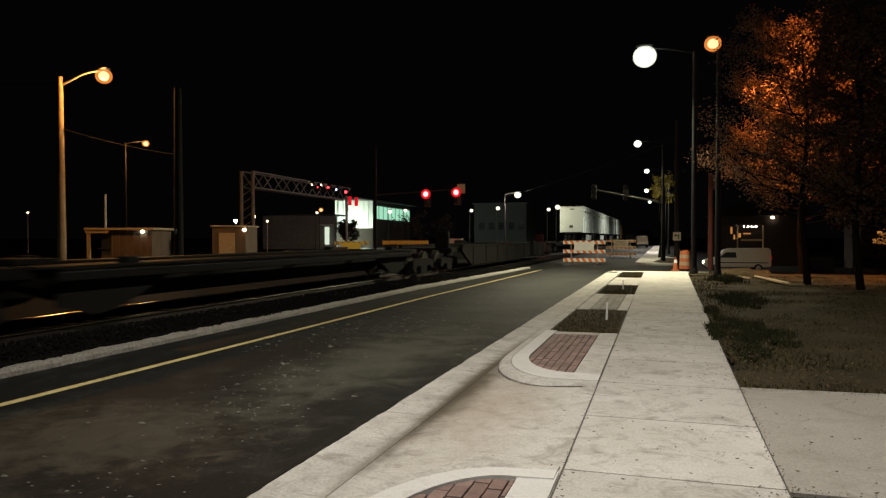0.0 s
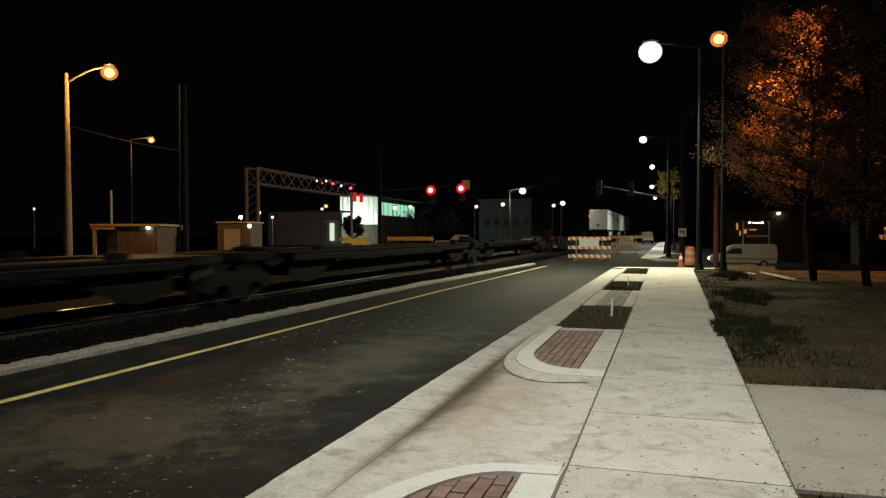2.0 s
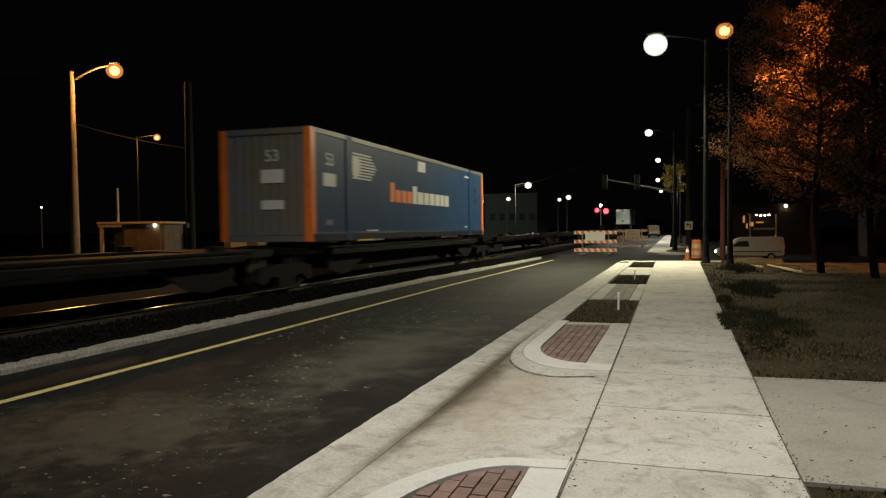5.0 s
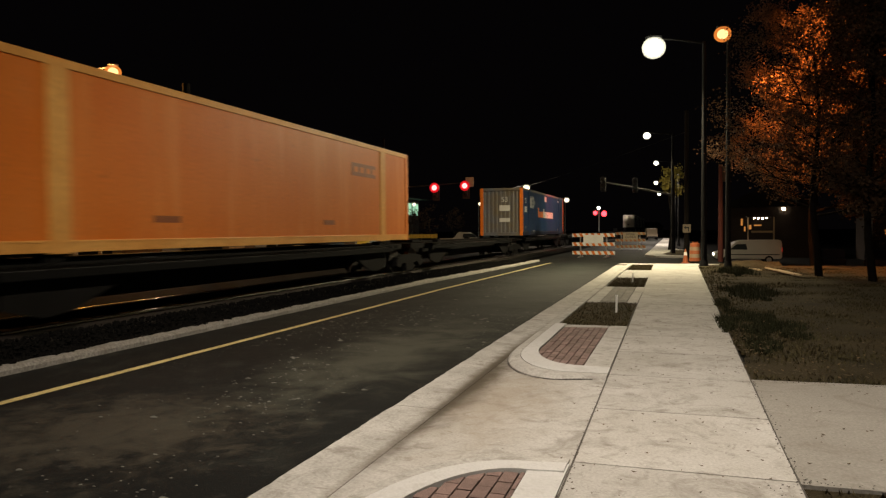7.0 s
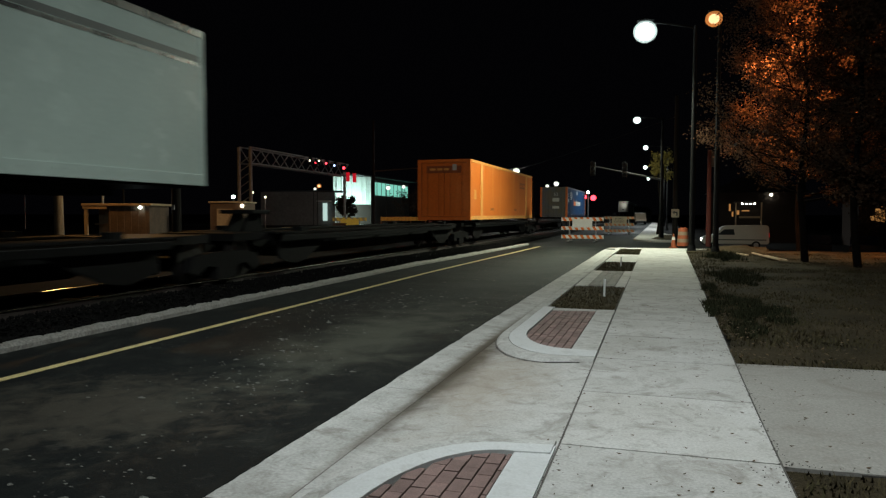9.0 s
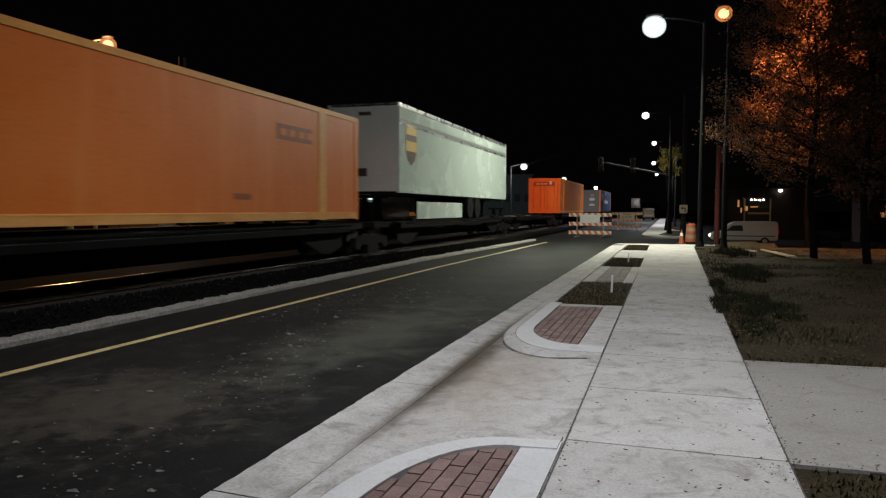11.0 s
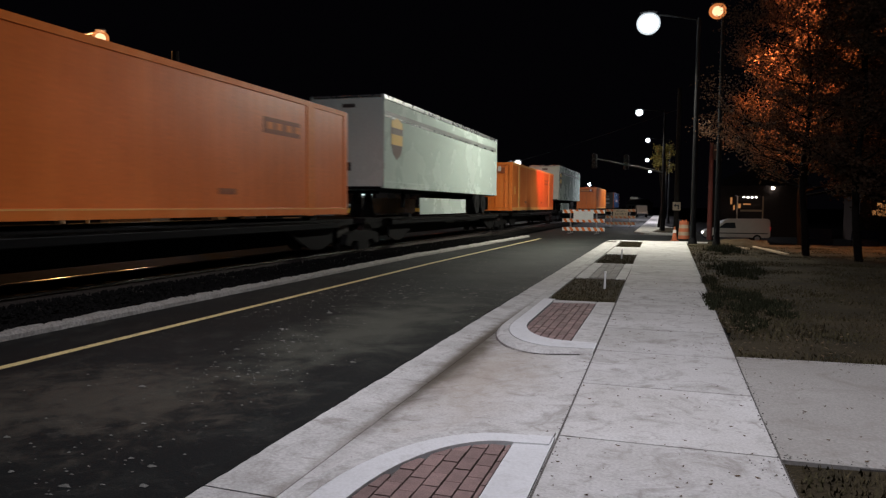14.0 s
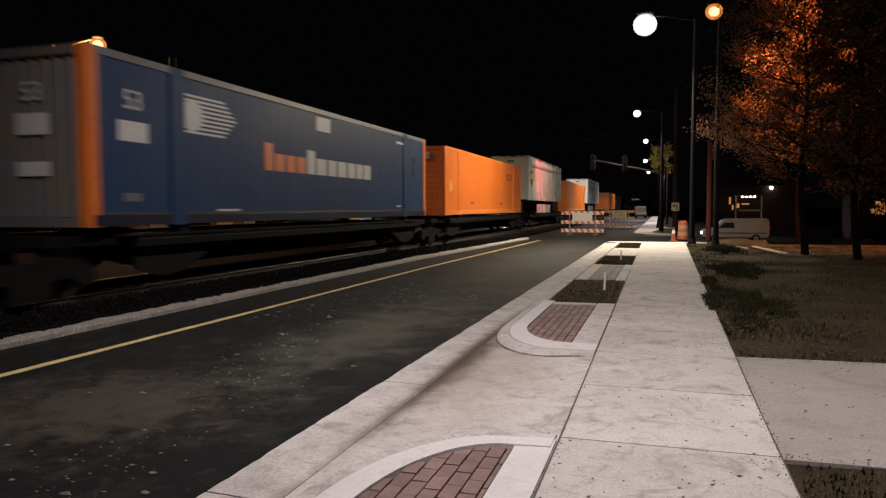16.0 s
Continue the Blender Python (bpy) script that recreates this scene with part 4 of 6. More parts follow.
def spine_car(y_rear, y_front, label, loaded="none", tail=False):
    """A platform of an articulated spine car, from bogie centre to bogie centre."""
    mid, h = (y_rear + y_front) / 2, (y_front - y_rear) / 2
    car = thing("spine_car", label, "rail car", "articulated spine cars")
    bm = bmesh.new()
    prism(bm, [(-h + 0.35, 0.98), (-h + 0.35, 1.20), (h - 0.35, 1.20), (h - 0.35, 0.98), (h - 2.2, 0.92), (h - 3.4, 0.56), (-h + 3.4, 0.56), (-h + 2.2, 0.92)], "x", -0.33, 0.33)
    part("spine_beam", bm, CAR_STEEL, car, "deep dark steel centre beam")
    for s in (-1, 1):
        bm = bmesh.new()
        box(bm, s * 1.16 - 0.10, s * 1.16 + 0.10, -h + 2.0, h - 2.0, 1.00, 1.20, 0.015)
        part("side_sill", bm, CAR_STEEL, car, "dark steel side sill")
        part("sill_edge", boxes((s * 1.262 - 0.004, s * 1.262 + 0.004, -h + 2.0, h - 2.0, 1.135, 1.195)), DECK_EDGE, car, "pale strip along the sill edge")
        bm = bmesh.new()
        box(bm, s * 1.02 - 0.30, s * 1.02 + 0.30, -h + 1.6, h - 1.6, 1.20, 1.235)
        part("deck_plate", bm, CAR_DARK, car, "worn dark steel runway plate")
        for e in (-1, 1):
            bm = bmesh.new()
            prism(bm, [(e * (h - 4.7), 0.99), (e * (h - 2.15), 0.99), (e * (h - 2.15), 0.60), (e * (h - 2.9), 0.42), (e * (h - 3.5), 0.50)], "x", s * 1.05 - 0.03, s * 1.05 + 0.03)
            part("end_gusset", bm, CAR_DARK, car, "near-black gusset plate")
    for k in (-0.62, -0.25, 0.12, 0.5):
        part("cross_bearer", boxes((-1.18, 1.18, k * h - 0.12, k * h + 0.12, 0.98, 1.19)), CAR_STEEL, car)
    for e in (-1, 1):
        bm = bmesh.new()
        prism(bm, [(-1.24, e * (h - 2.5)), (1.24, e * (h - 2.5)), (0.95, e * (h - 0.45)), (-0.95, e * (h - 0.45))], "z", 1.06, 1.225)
        part("end_platform", bm, CAR_DARK, car)
        for s in (-1, 1):
            part("container_pedestal", boxes((s * 1.12 - 0.12, s * 1.12 + 0.12, e * 6.1 - 0.16, e * 6.1 + 0.16, 1.2, 1.345), bevel=0.01), CAR_STEEL, car)
    # the folding trailer hitch at the trailing end, raised where a trailer rides on it
    ht = 2.12 if loaded == "trailer" else 1.75 if loaded == "up" else 1.33
    bm = bmesh.new()
    yk = -h + 2.4
    if ht > 1.5:
        prism(bm, [(yk - 0.55, 1.2), (yk + 0.5, 1.2), (yk + 0.18, ht - 0.08), (yk - 0.18, ht - 0.08)], "x", -0.26, -0.18)
        prism(bm, [(yk - 0.55, 1.2), (yk + 0.5, 1.2), (yk + 0.18, ht - 0.08), (yk - 0.18, ht - 0.08)], "x", 0.18, 0.26)
    box(bm, -0.46, 0.46, yk - 0.42, yk + 0.42, ht - 0.10, ht, 0.02)
    part("trailer_hitch", bm, CAR_STEEL, car, "dark folding trailer hitch")
    bogie(car, h)
    if tail:
        bogie(car, -h)
    MOVING.append((car, mid, 0.0))
    return car


def well_car(y_rear, y_front):
    mid, h = (y_rear + y_front) / 2, (y_front - y_rear) / 2
    car = thing("well_car", "empty grey steel well car with sloping side ends", "rail car")
    for s in (-1, 1):
        bm = bmesh.new()
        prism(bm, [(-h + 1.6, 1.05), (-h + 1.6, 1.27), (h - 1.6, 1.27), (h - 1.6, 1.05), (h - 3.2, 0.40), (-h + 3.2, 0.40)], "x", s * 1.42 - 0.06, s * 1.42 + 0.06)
        part("side_wall", bm, CAR_DARK, car, "near-black side wall")
        part("top_rail", boxes((s * 1.42 - 0.09, s * 1.42 + 0.09, -h + 1.5, h - 1.5, 1.272, 1.33), bevel=0.01), CAR_DARK, car)
        for k in range(9):
            y = -h + 3.4 + k * (2 * h - 6.8) / 8
            part("side_rib", boxes((s * 1.49 - 0.02, s * 1.49 + 0.02, y - 0.04, y + 0.04, 0.42, 1.26)), CAR_DARK, car)
    part("well_floor", boxes((-1.3, 1.3, -h + 3.3, h - 3.3, 0.38, 0.46)), CAR_STEEL, car)
    for e in (-1, 1):
        part("end_platform", boxes((-1.3, 1.3, e * (h - 1.2) - 0.75, e * (h - 1.2) + 0.75, 1.0, 1.2), bevel=0.02), CAR_STEEL, car)
        part("brake_stand", boxes((0.5, 1.1, e * (h - 0.8) - 0.12, e * (h - 0.8) + 0.12, 1.2, 1.9), bevel=0.03), CAR_STEEL, car)
        bogie(car, e * (h - 0.9))
    MOVING.append((car, mid, 0.0))


def corrugated(length, z0, z1, x, pitch, depth, gaps=()):
    """A side wall with upright corrugations, its outer face at x."""
    bm = bmesh.new()
    n = int(length / pitch)
    prof = []
    for i in range(n):
        y = -length / 2 + i * length / n
        p = length / n
        prof += [(y, 0.0), (y + 0.40 * p, 0.0), (y + 0.5 * p, -depth), (y + 0.9 * p, -depth)]
    prof.append((length / 2, 0.0))
    s = 1 if x > 0 else -1
    lo = [bm.verts.new((x + s * d, y, z0)) for y, d in prof]
    hi = [bm.verts.new((x + s * d, y, z1)) for y, d in prof]
    for i in range(len(prof) - 1):
        bm.faces.new((lo[i], lo[i + 1], hi[i + 1], hi[i]))
    bmesh.ops.recalc_face_normals(bm, faces=bm.faces)
    return bm


def container(y_front, label, paint, post, corner, end_paint, kind, ribs=0):
    """A 53-foot container; +x is the side towards the street, -y its trailing end."""
    c = thing("shipping_container", label, "container", "intermodal containers")
    L, H, W = LENGTH / 2, 2.86, HALF
    for s in (-1, 1):
        x = s * (W - 0.02)
        part("side_wall", corrugated(LENGTH - 0.5, 0.20, H - 0.12, x, 0.40 if kind == "orange" else 0.29, 0.0015 if kind == "orange" else 0.003), paint, c)
        part("top_rail", boxes((s * (W - 0.04) - 0.04, s * (W - 0.04) + 0.04, -L + 0.12, L - 0.12, H - 0.13, H), bevel=0.008), post if kind == "orange" else SLATE, c)
        part("bottom_rail", boxes((s * (W - 0.045) - 0.05, s * (W - 0.045) + 0.05, -L + 0.12, L - 0.12, 0.02, 0.20), bevel=0.008), post if kind == "orange" else NAVY, c)
        for e in (-1, 1):
            part("lift_post", boxes((s * (W - 0.03) - 0.036, s * (W - 0.03) + 0.036, e * 6.1 - 0.20, e * 6.1 + 0.20, 0.0, H - 0.005), bevel=0.008), post, c)
            part("corner_post", boxes((s * (W - 0.09) - 0.09, s * (W - 0.09) + 0.09, e * (L - 0.13) - 0.13, e * (L - 0.13) + 0.13, 0.0, H - 0.01), bevel=0.012), corner, c)
            for z in (0.06, H - 0.06):
                part("corner_casting", boxes((s * (W - 0.09) - 0.095, s * (W - 0.09) + 0.095, e * 6.1 - 0.09, e * 6.1 + 0.09, z - 0.062, z + 0.062), bevel=0.01), paint, c)
    part("roof", boxes((-W + 0.05, W - 0.05, -L + 0.05, L - 0.05, H - 0.06, H - 0.02)), paint, c)
    part("floor", boxes((-W + 0.1, W - 0.1, -L + 0.1, L - 0.1, 0.06, 0.16)), CAR_STEEL, c)
    part("front_wall", boxes((-W + 0.16, W - 0.16, L - 0.14, L - 0.08, 0.02, H - 0.03)), end_paint, c)
    # the trailing end
    part("end_header", boxes((-W + 0.16, W - 0.16, -L + 0.01, -L + 0.14, H - 0.16, H - 0.01), bevel=0.01), end_paint, c)
    part("end_sill", boxes((-W + 0.16, W - 0.16, -L + 0.01, -L + 0.14, 0.0, 0.16), bevel=0.01), end_paint, c)
    for k in range(ribs):
        z = 0.3 + k * (H - 0.9) / ribs
        part("end_rib", boxes((-W + 0.2, W - 0.2, -L + 0.025, -L + 0.058, z, z + 0.10), bevel=0.008), post, c)
    if kind == "orange":
        for s in (-1, 1):
            d = part("end_door", boxes((s * 0.565 - 0.555, s * 0.565 + 0.555, -L + 0.06, -L + 0.12, 0.17, H - 0.17), bevel=0.01), end_paint, c)
            for k in (-0.28, 0.28):
                part("lock_rod", rods(((s * 0.565 + k, -L + 0.03, 0.06), (s * 0.565 + k, -L + 0.03, H - 0.08), 0.017), seg=8), end_paint, d)
        part("name_plate", boxes((-0.85, 0.85, -L + 0.012, -L + 0.045, 2.22, 2.55)), STENCIL_BROWN, c, "brown name plate")
        for k, w in ((-0.55, 0.3), (-0.2, 0.26), (0.12, 0.24)):
            part("name_bar", boxes((k - w / 2, k + w / 2, -L + 0.008, -L + 0.013, 2.34, 2.44)), PALE_ORANGE, c)
        part("number_plate", boxes((0.42, 0.62, -L + 0.006, -L + 0.013, 2.34, 2.62)), LETTER_WHITE, c)
        part("logo_plate", boxes((W - 0.021, W - 0.012, L - 4.4, L - 2.75, H - 0.98, H - 0.62)), STENCIL_BROWN, c, "brown logo plate")
        for k in (-4.25, -3.85, -3.4, -3.0):
            part("logo_bar", boxes((W - 0.0115, W - 0.008, L + k, L + k + 0.26, H - 0.88, H - 0.72)), ORANGE, c)
        part("rail_line", boxes((W + 0.006, W + 0.010, -L + 0.15, L - 0.15, 0.165, 0.19)), PALE_ORANGE, c, "pale line along the bottom rail")
        part("data_block", boxes((W - 0.020, W - 0.014, -L + 0.75, -L + 1.15, 1.0, 1.45)), PALE_ORANGE, c)
        part("stencil", boxes((W - 0.020, W - 0.014, -L + 4.2, -L + 4.9, 0.48, 0.60)), STENCIL_BROWN, c)
        part("stencil", boxes((W - 0.020, W - 0.014, 2.2, 2.8, 0.48, 0.60)), STENCIL_BROWN, c)
    else:
        bm = corrugated(2 * W - 0.34, 0.17, H - 0.17, 1.0, 0.24, 0.035)
        bmesh.ops.transform(bm, matrix=Matrix.Translation((0, -L + 1.06, 0)) @ Matrix.Rotation(radians(-90), 4, "Z"), verts=bm.verts)
        part("end_wall", bm, end_paint, c)
        face = pose(0.2, -L + 0.04, 2.15, 90, 0, 0)
        lettering("size_number", "53", 0.42, LETTER_WHITE, c, face)
        part("number_bar", boxes((-0.12, 0.52, -L + 0.035, -L + 0.042, 1.48, 1.82)), LETTER_WHITE, c)
        part("number_bar", boxes((-0.12, 0.52, -L + 0.035, -L + 0.042, 0.82, 1.05)), LETTER_WHITE, c)
        side = lambda y, z: pose(W - 0.012, y, z, 90, 0, 90)
        lettering("size_number", "53", 0.46, LETTER_WHITE, c, side(-L + 1.05, 2.10))
        part("number_bar", boxes((W - 0.018, W - 0.012, -L + 0.7, -L + 1.4, 1.42, 1.76)), LETTER_WHITE, c)
        part("number_bar", boxes((W - 0.018, W - 0.012, -L + 0.8, -L + 1.2, 0.42, 0.56)), SLATE, c)
        # emblem of stripes and a disc
        for k in range(9):
            z = 1.72 + k * 0.085
            w = 1.5 - abs(k - 4) * 0.10
            part("emblem_stripe", boxes((W - 0.018, W - 0.012, -L + 2.35 - 0.05 * (4 - abs(k - 4)), -L + 2.6 + w, z, z + 0.045)), LETTER_WHITE, c)
        bm = bmesh.new()
        rod(bm, (W - 0.020, -L + 2.65, 2.06), (W - 0.010, -L + 2.65, 2.06), 0.30, seg=24)
        part("emblem_disc", bm, LETTER_WHITE, c)
        # the maker's name as plain bars
        y = -L + 5.2
        for w, hh, mat in ((0.32, 0.62, LETTER_ORANGE), (0.40, 0.40, LETTER_ORANGE), (0.38, 0.40, LETTER_ORANGE), (0.38, 0.40, LETTER_ORANGE), (0.36, 0.60, LETTER_WHITE), (0.5, 0.42, LETTER_WHITE), (0.44, 0.42, LETTER_WHITE), (0.48, 0.42, LETTER_WHITE), (0.44, 0.42, LETTER_WHITE), (0.40, 0.42, LETTER_WHITE), (0.44, 0.42, LETTER_WHITE)):
            part("name_bar", boxes((W - 0.018, W - 0.012, y, y + w * 1.15, 1.16, 1.16 + hh)), mat, c)
            y += w * 1.29 + 0.03
        part("data_plate", boxes((W - 0.018, W - 0.012, -L + 7.75, -L + 8.55, 2.30, 2.66)), LETTER_WHITE, c)
        part("stencil", boxes((W - 0.018, W - 0.012, L - 3.05, L - 2.3, 2.46, 2.54)), LETTER_WHITE, c)
        part("stencil", boxes((W - 0.018, W - 0.012, 5.25, 5.65, 0.34, 0.39)), LETTER_WHITE, c)
        for z in (1.46, 1.84):
            part("dark_panel", boxes((W - 0.018, W - 0.012, 6.82, 7.14, z, z + 0.27)), NAVY, c)
        part("stencil", boxes((W - 0.018, W - 0.012, -L + 3.4, -L + 4.2, 0.24, 0.29)), LETTER_WHITE, c)
        part("gap_strip", boxes((W - 0.018, W - 0.010, -L + 0.3, L - 0.3, 0.205, 0.245)), LETTER_DARK, c)
    MOVING.append((c, y_front - L, 1.36))
    return c


def trailer(y_front, label, emblem=True, skirt=(6.0, 12.4), axles=(2.3, 3.55)):
    """A road trailer on a hitch; its wheels lead, its nose trails."""
    c = thing("semi_trailer", label, "trailer", "piggyback trailers")
    L, W = 16.15 / 2, 1.295
    Z0, Z1 = 0.95, 3.92
    part("body", boxes((-W + 0.02, W - 0.02, -L + 0.03, L - 0.03, Z0 + 0.2, Z1 - 0.12)), TRAILER, c)
    for s in (-1, 1):
        part("top_rail", boxes((s * (W - 0.035) - 0.035, s * (W - 0.035) + 0.035, -L, L, Z1 - 0.14, Z1), bevel=0.01), ALU, c, "bright aluminium top rail")
        part("bottom_rail", boxes((s * (W - 0.03) - 0.035, s * (W - 0.03) + 0.035, -L, L, Z0, Z0 + 0.22), bevel=0.01), TRAILER, c, "riveted pale bottom rail")
        part("stripe", boxes((s * (W - 0.0195) - 0.004, s * (W - 0.0195) + 0.004, -L + 0.1, L - 0.14, Z1 - 0.62, Z1 - 0.50)), TRAILER_DARK if emblem else ALU, c, "dark rub strip")
        part("stripe", boxes((s * (W - 0.0195) - 0.008, s * (W - 0.0195) + 0.008, -L + 0.1, L - 0.14, Z1 - 0.70, Z1 - 0.635)), ALU, c)
        for e in (-1, 1):
            part("corner_post", boxes((s * (W - 0.05) - 0.05, s * (W - 0.05) + 0.05, e * (L - 0.06) - 0.06, e * (L - 0.06) + 0.06, Z0, Z1 - 0.02), bevel=0.012), TRAILER, c)
        for k in range(26):
            y = -L + 0.3 + k * (2 * L - 1.0) / 25
            part("rail_marker", boxes((s * (W + 0.006) - 0.002, s * (W + 0.006) + 0.002, y, y + 0.40, Z0 + 0.125, Z0 + 0.16)), TRAILER, c)
        part("side_skirt", boxes((s * 1.22 - 0.012, s * 1.22 + 0.012, L - skirt[1], L - skirt[0], 0.06, 0.68), bevel=0.005), TRAILER, c, "white side skirt panel")
        part("landing_leg", boxes((s * 0.85 - 0.06, s * 0.85 + 0.06, -L + 2.9, -L + 3.03, 0.32, Z0), bevel=0.01), CAR_STEEL, c)
    part("roof", boxes((-W + 0.03, W - 0.03, -L + 0.02, L - 0.02, Z1 - 0.05, Z1 - 0.01)), ALU, c)
    part("floor_frame", boxes((-W + 0.1, W - 0.1, -L + 0.05, L - 0.05, Z0 - 0.04, Z0 + 0.1), (-0.5, 0.5, L - 6.0, L - 1.6, Z0 - 0.22, Z0 - 0.04)), CAR_STEEL, c)
    part("nose_wall", boxes((-W + 0.1, W - 0.1, -L, -L + 0.03, Z0 + 0.05, Z1 - 0.1)), TRAILER, c)
    part("nose_mark", boxes((-0.25, 0.15, -L - 0.012, -L - 0.004, Z0 + 0.55, Z0 + 0.82)), LETTER_DARK, c)
    part("nose_mark", boxes((-0.15, 0.30, -L - 0.012, -L - 0.004, Z1 - 0.40, Z1 - 0.28)), LETTER_DARK, c)
    for k in axles:
        ax = part("axle", rods(((-1.0, L - k - 0.5, 0.5), (1.0, L - k - 0.5, 0.5), 0.07)), CAR_STEEL, c)
        for s in (-1, 1):
            bm = bmesh.new()
            for o in (0.0, 0.29):
                rod(bm, (s * (0.80 + o), L - k - 0.5, 0.5), (s * (1.06 + o * 0.72), L - k - 0.5, 0.5), 0.50, seg=26)
            bmesh.ops.bevel(bm, geom=[e for e in bm.edges if e.calc_face_angle(0) > 1.2], offset=0.03, segments=2, affect="EDGES")
            part("tyre", bm, RUBBER, ax, "dark rubber trailer tyre", True)
            bm = bmesh.new()
            rod(bm, (s * 1.235, L - k - 0.5, 0.5), (s * 1.285, L - k - 0.5, 0.5), 0.28, 0.20, seg=20)
            part("rim", bm, CAR_DARK, ax, "dark steel rim", True)
        for s in (-1, 1):
            part("mud_flap", boxes((s * 0.95 - 0.3, s * 0.95 + 0.3, L - axles[0] + 0.55, L - axles[0] + 0.57, 0.2, 0.85)), RUBBER, c)
    if emblem:
        # a plain shield of two colours
        yc, zc = -L + 1.2, Z0 + 1.66
        sh = [(-0.52, 0.54), (-0.3, 0.66), (0.0, 0.71), (0.3, 0.66), (0.52, 0.54), (0.55, 0.1), (0.52, -0.25), (0.36, -0.52), (0.0, -0.71), (-0.36, -0.52), (-0.52, -0.25), (-0.55, 0.1)]
        bm = bmesh.new()
        prism(bm, [(yc + a, zc + b) for a, b in sh], "x", W - 0.019, W - 0.012)
        part("emblem", bm, BROWN, c, "brown shield emblem")
        for lo, hi in ((0.34, 0.54), (-0.22, 0.12)):
            bm = bmesh.new()
            prism(bm, [(yc - 0.51, zc + lo), (yc + 0.51, zc + lo), (yc + 0.51, zc + hi), (yc, zc + hi + (0.14 if hi > 0.3 else 0.0)), (yc - 0.51, zc + hi)], "x", W - 0.0115, W - 0.006)
            part("emblem_band", bm, GOLD, c, "golden emblem band")
    MOVING.append((c, y_front - L, 1.24))
    return c


EMPTY = "empty dark spine car with folded trailer hitch"
LOADED = "dark steel spine car carrying an orange container"
LOADED_B = "dark steel spine car carrying a blue container"
LOADED_T = "dark steel spine car carrying a white trailer"
spine_car(-221.0, -201.5, EMPTY, tail=True)
for a, b, label, load in ((-201.5, -182.65, LOADED_B, ""), (-182.65, -163.3, LOADED, ""), (-163.3, -143.5, LOADED_T, "trailer"), (-143.5, -123.8, LOADED, ""), (-123.8, -104.9, LOADED_T, "trailer"),
                          (-104.9, -86.5, EMPTY, "up"), (-86.5, -68.4, LOADED, ""), (-68.4, -50.6, EMPTY, "none"), (-50.6, -32.4, LOADED_B, ""),
                          (-32.4, -13.0, EMPTY, "none"), (-13.0, 6.4, EMPTY, "none"), (6.4, 25.8, EMPTY, "none")):
    spine_car(a, b, label, load, tail=a == -32.4)
well_car(28.3, 55.0)
spine_car(57.5, 78.5, EMPTY, tail=True)
for i in range(4):
    spine_car(78.5 + 19.5 * i, 98.0 + 19.5 * i, LOADED_T, "trailer")
    trailer(97.0 + 19.5 * i, "plain white road trailer riding on a spine car", False)
spine_car(156.5, 176.0, LOADED, "")
container(174.5, "faded orange-brown shipping container on a spine car", PALE_ORANGE, PALE_ORANGE, PALE_ORANGE, PALE_ORANGE, "orange")
container(-33.2, "blue shipping container with orange corner posts on a spine car", BLUE, BLUE, DEEP_ORANGE, SLATE, "blue")
container(-69.1, "orange shipping container with faded posts on a spine car", ORANGE, PALE_ORANGE, ORANGE, ORANGE, "orange")
trailer(-105.9, "white road trailer with brown shield emblem on a spine car", skirt=(8.4, 14.2), axles=(5.4, 6.65))
container(-125.3, "orange shipping container with faded posts on a spine car", ORANGE, PALE_ORANGE, ORANGE, ORANGE, "orange")
trailer(-146.0, "white road trailer with brown shield emblem on a spine car")
container(-164.9, "plain orange shipping container on a spine car", DEEP_ORANGE, ORANGE, DEEP_ORANGE, DEEP_ORANGE, "orange", 9)
container(-184.0, "blue shipping container with orange corner posts on a spine car", BLUE, BLUE, DEEP_ORANGE, SLATE, "blue")


def motions():
    for ob, y, z in MOVING:
        walk(ob, [(0.5 * k, pose(MID, y + SPEED * 0.5 * k, z)) for k in range(33)])
    turn = math.degrees(SPEED / FPS / 0.42)
    for w, k in WHEELS:
        walk(w, [(f / FPS, pose(0, k, RAIL_Z + 0.42, -turn * f)) for f in range(481)])

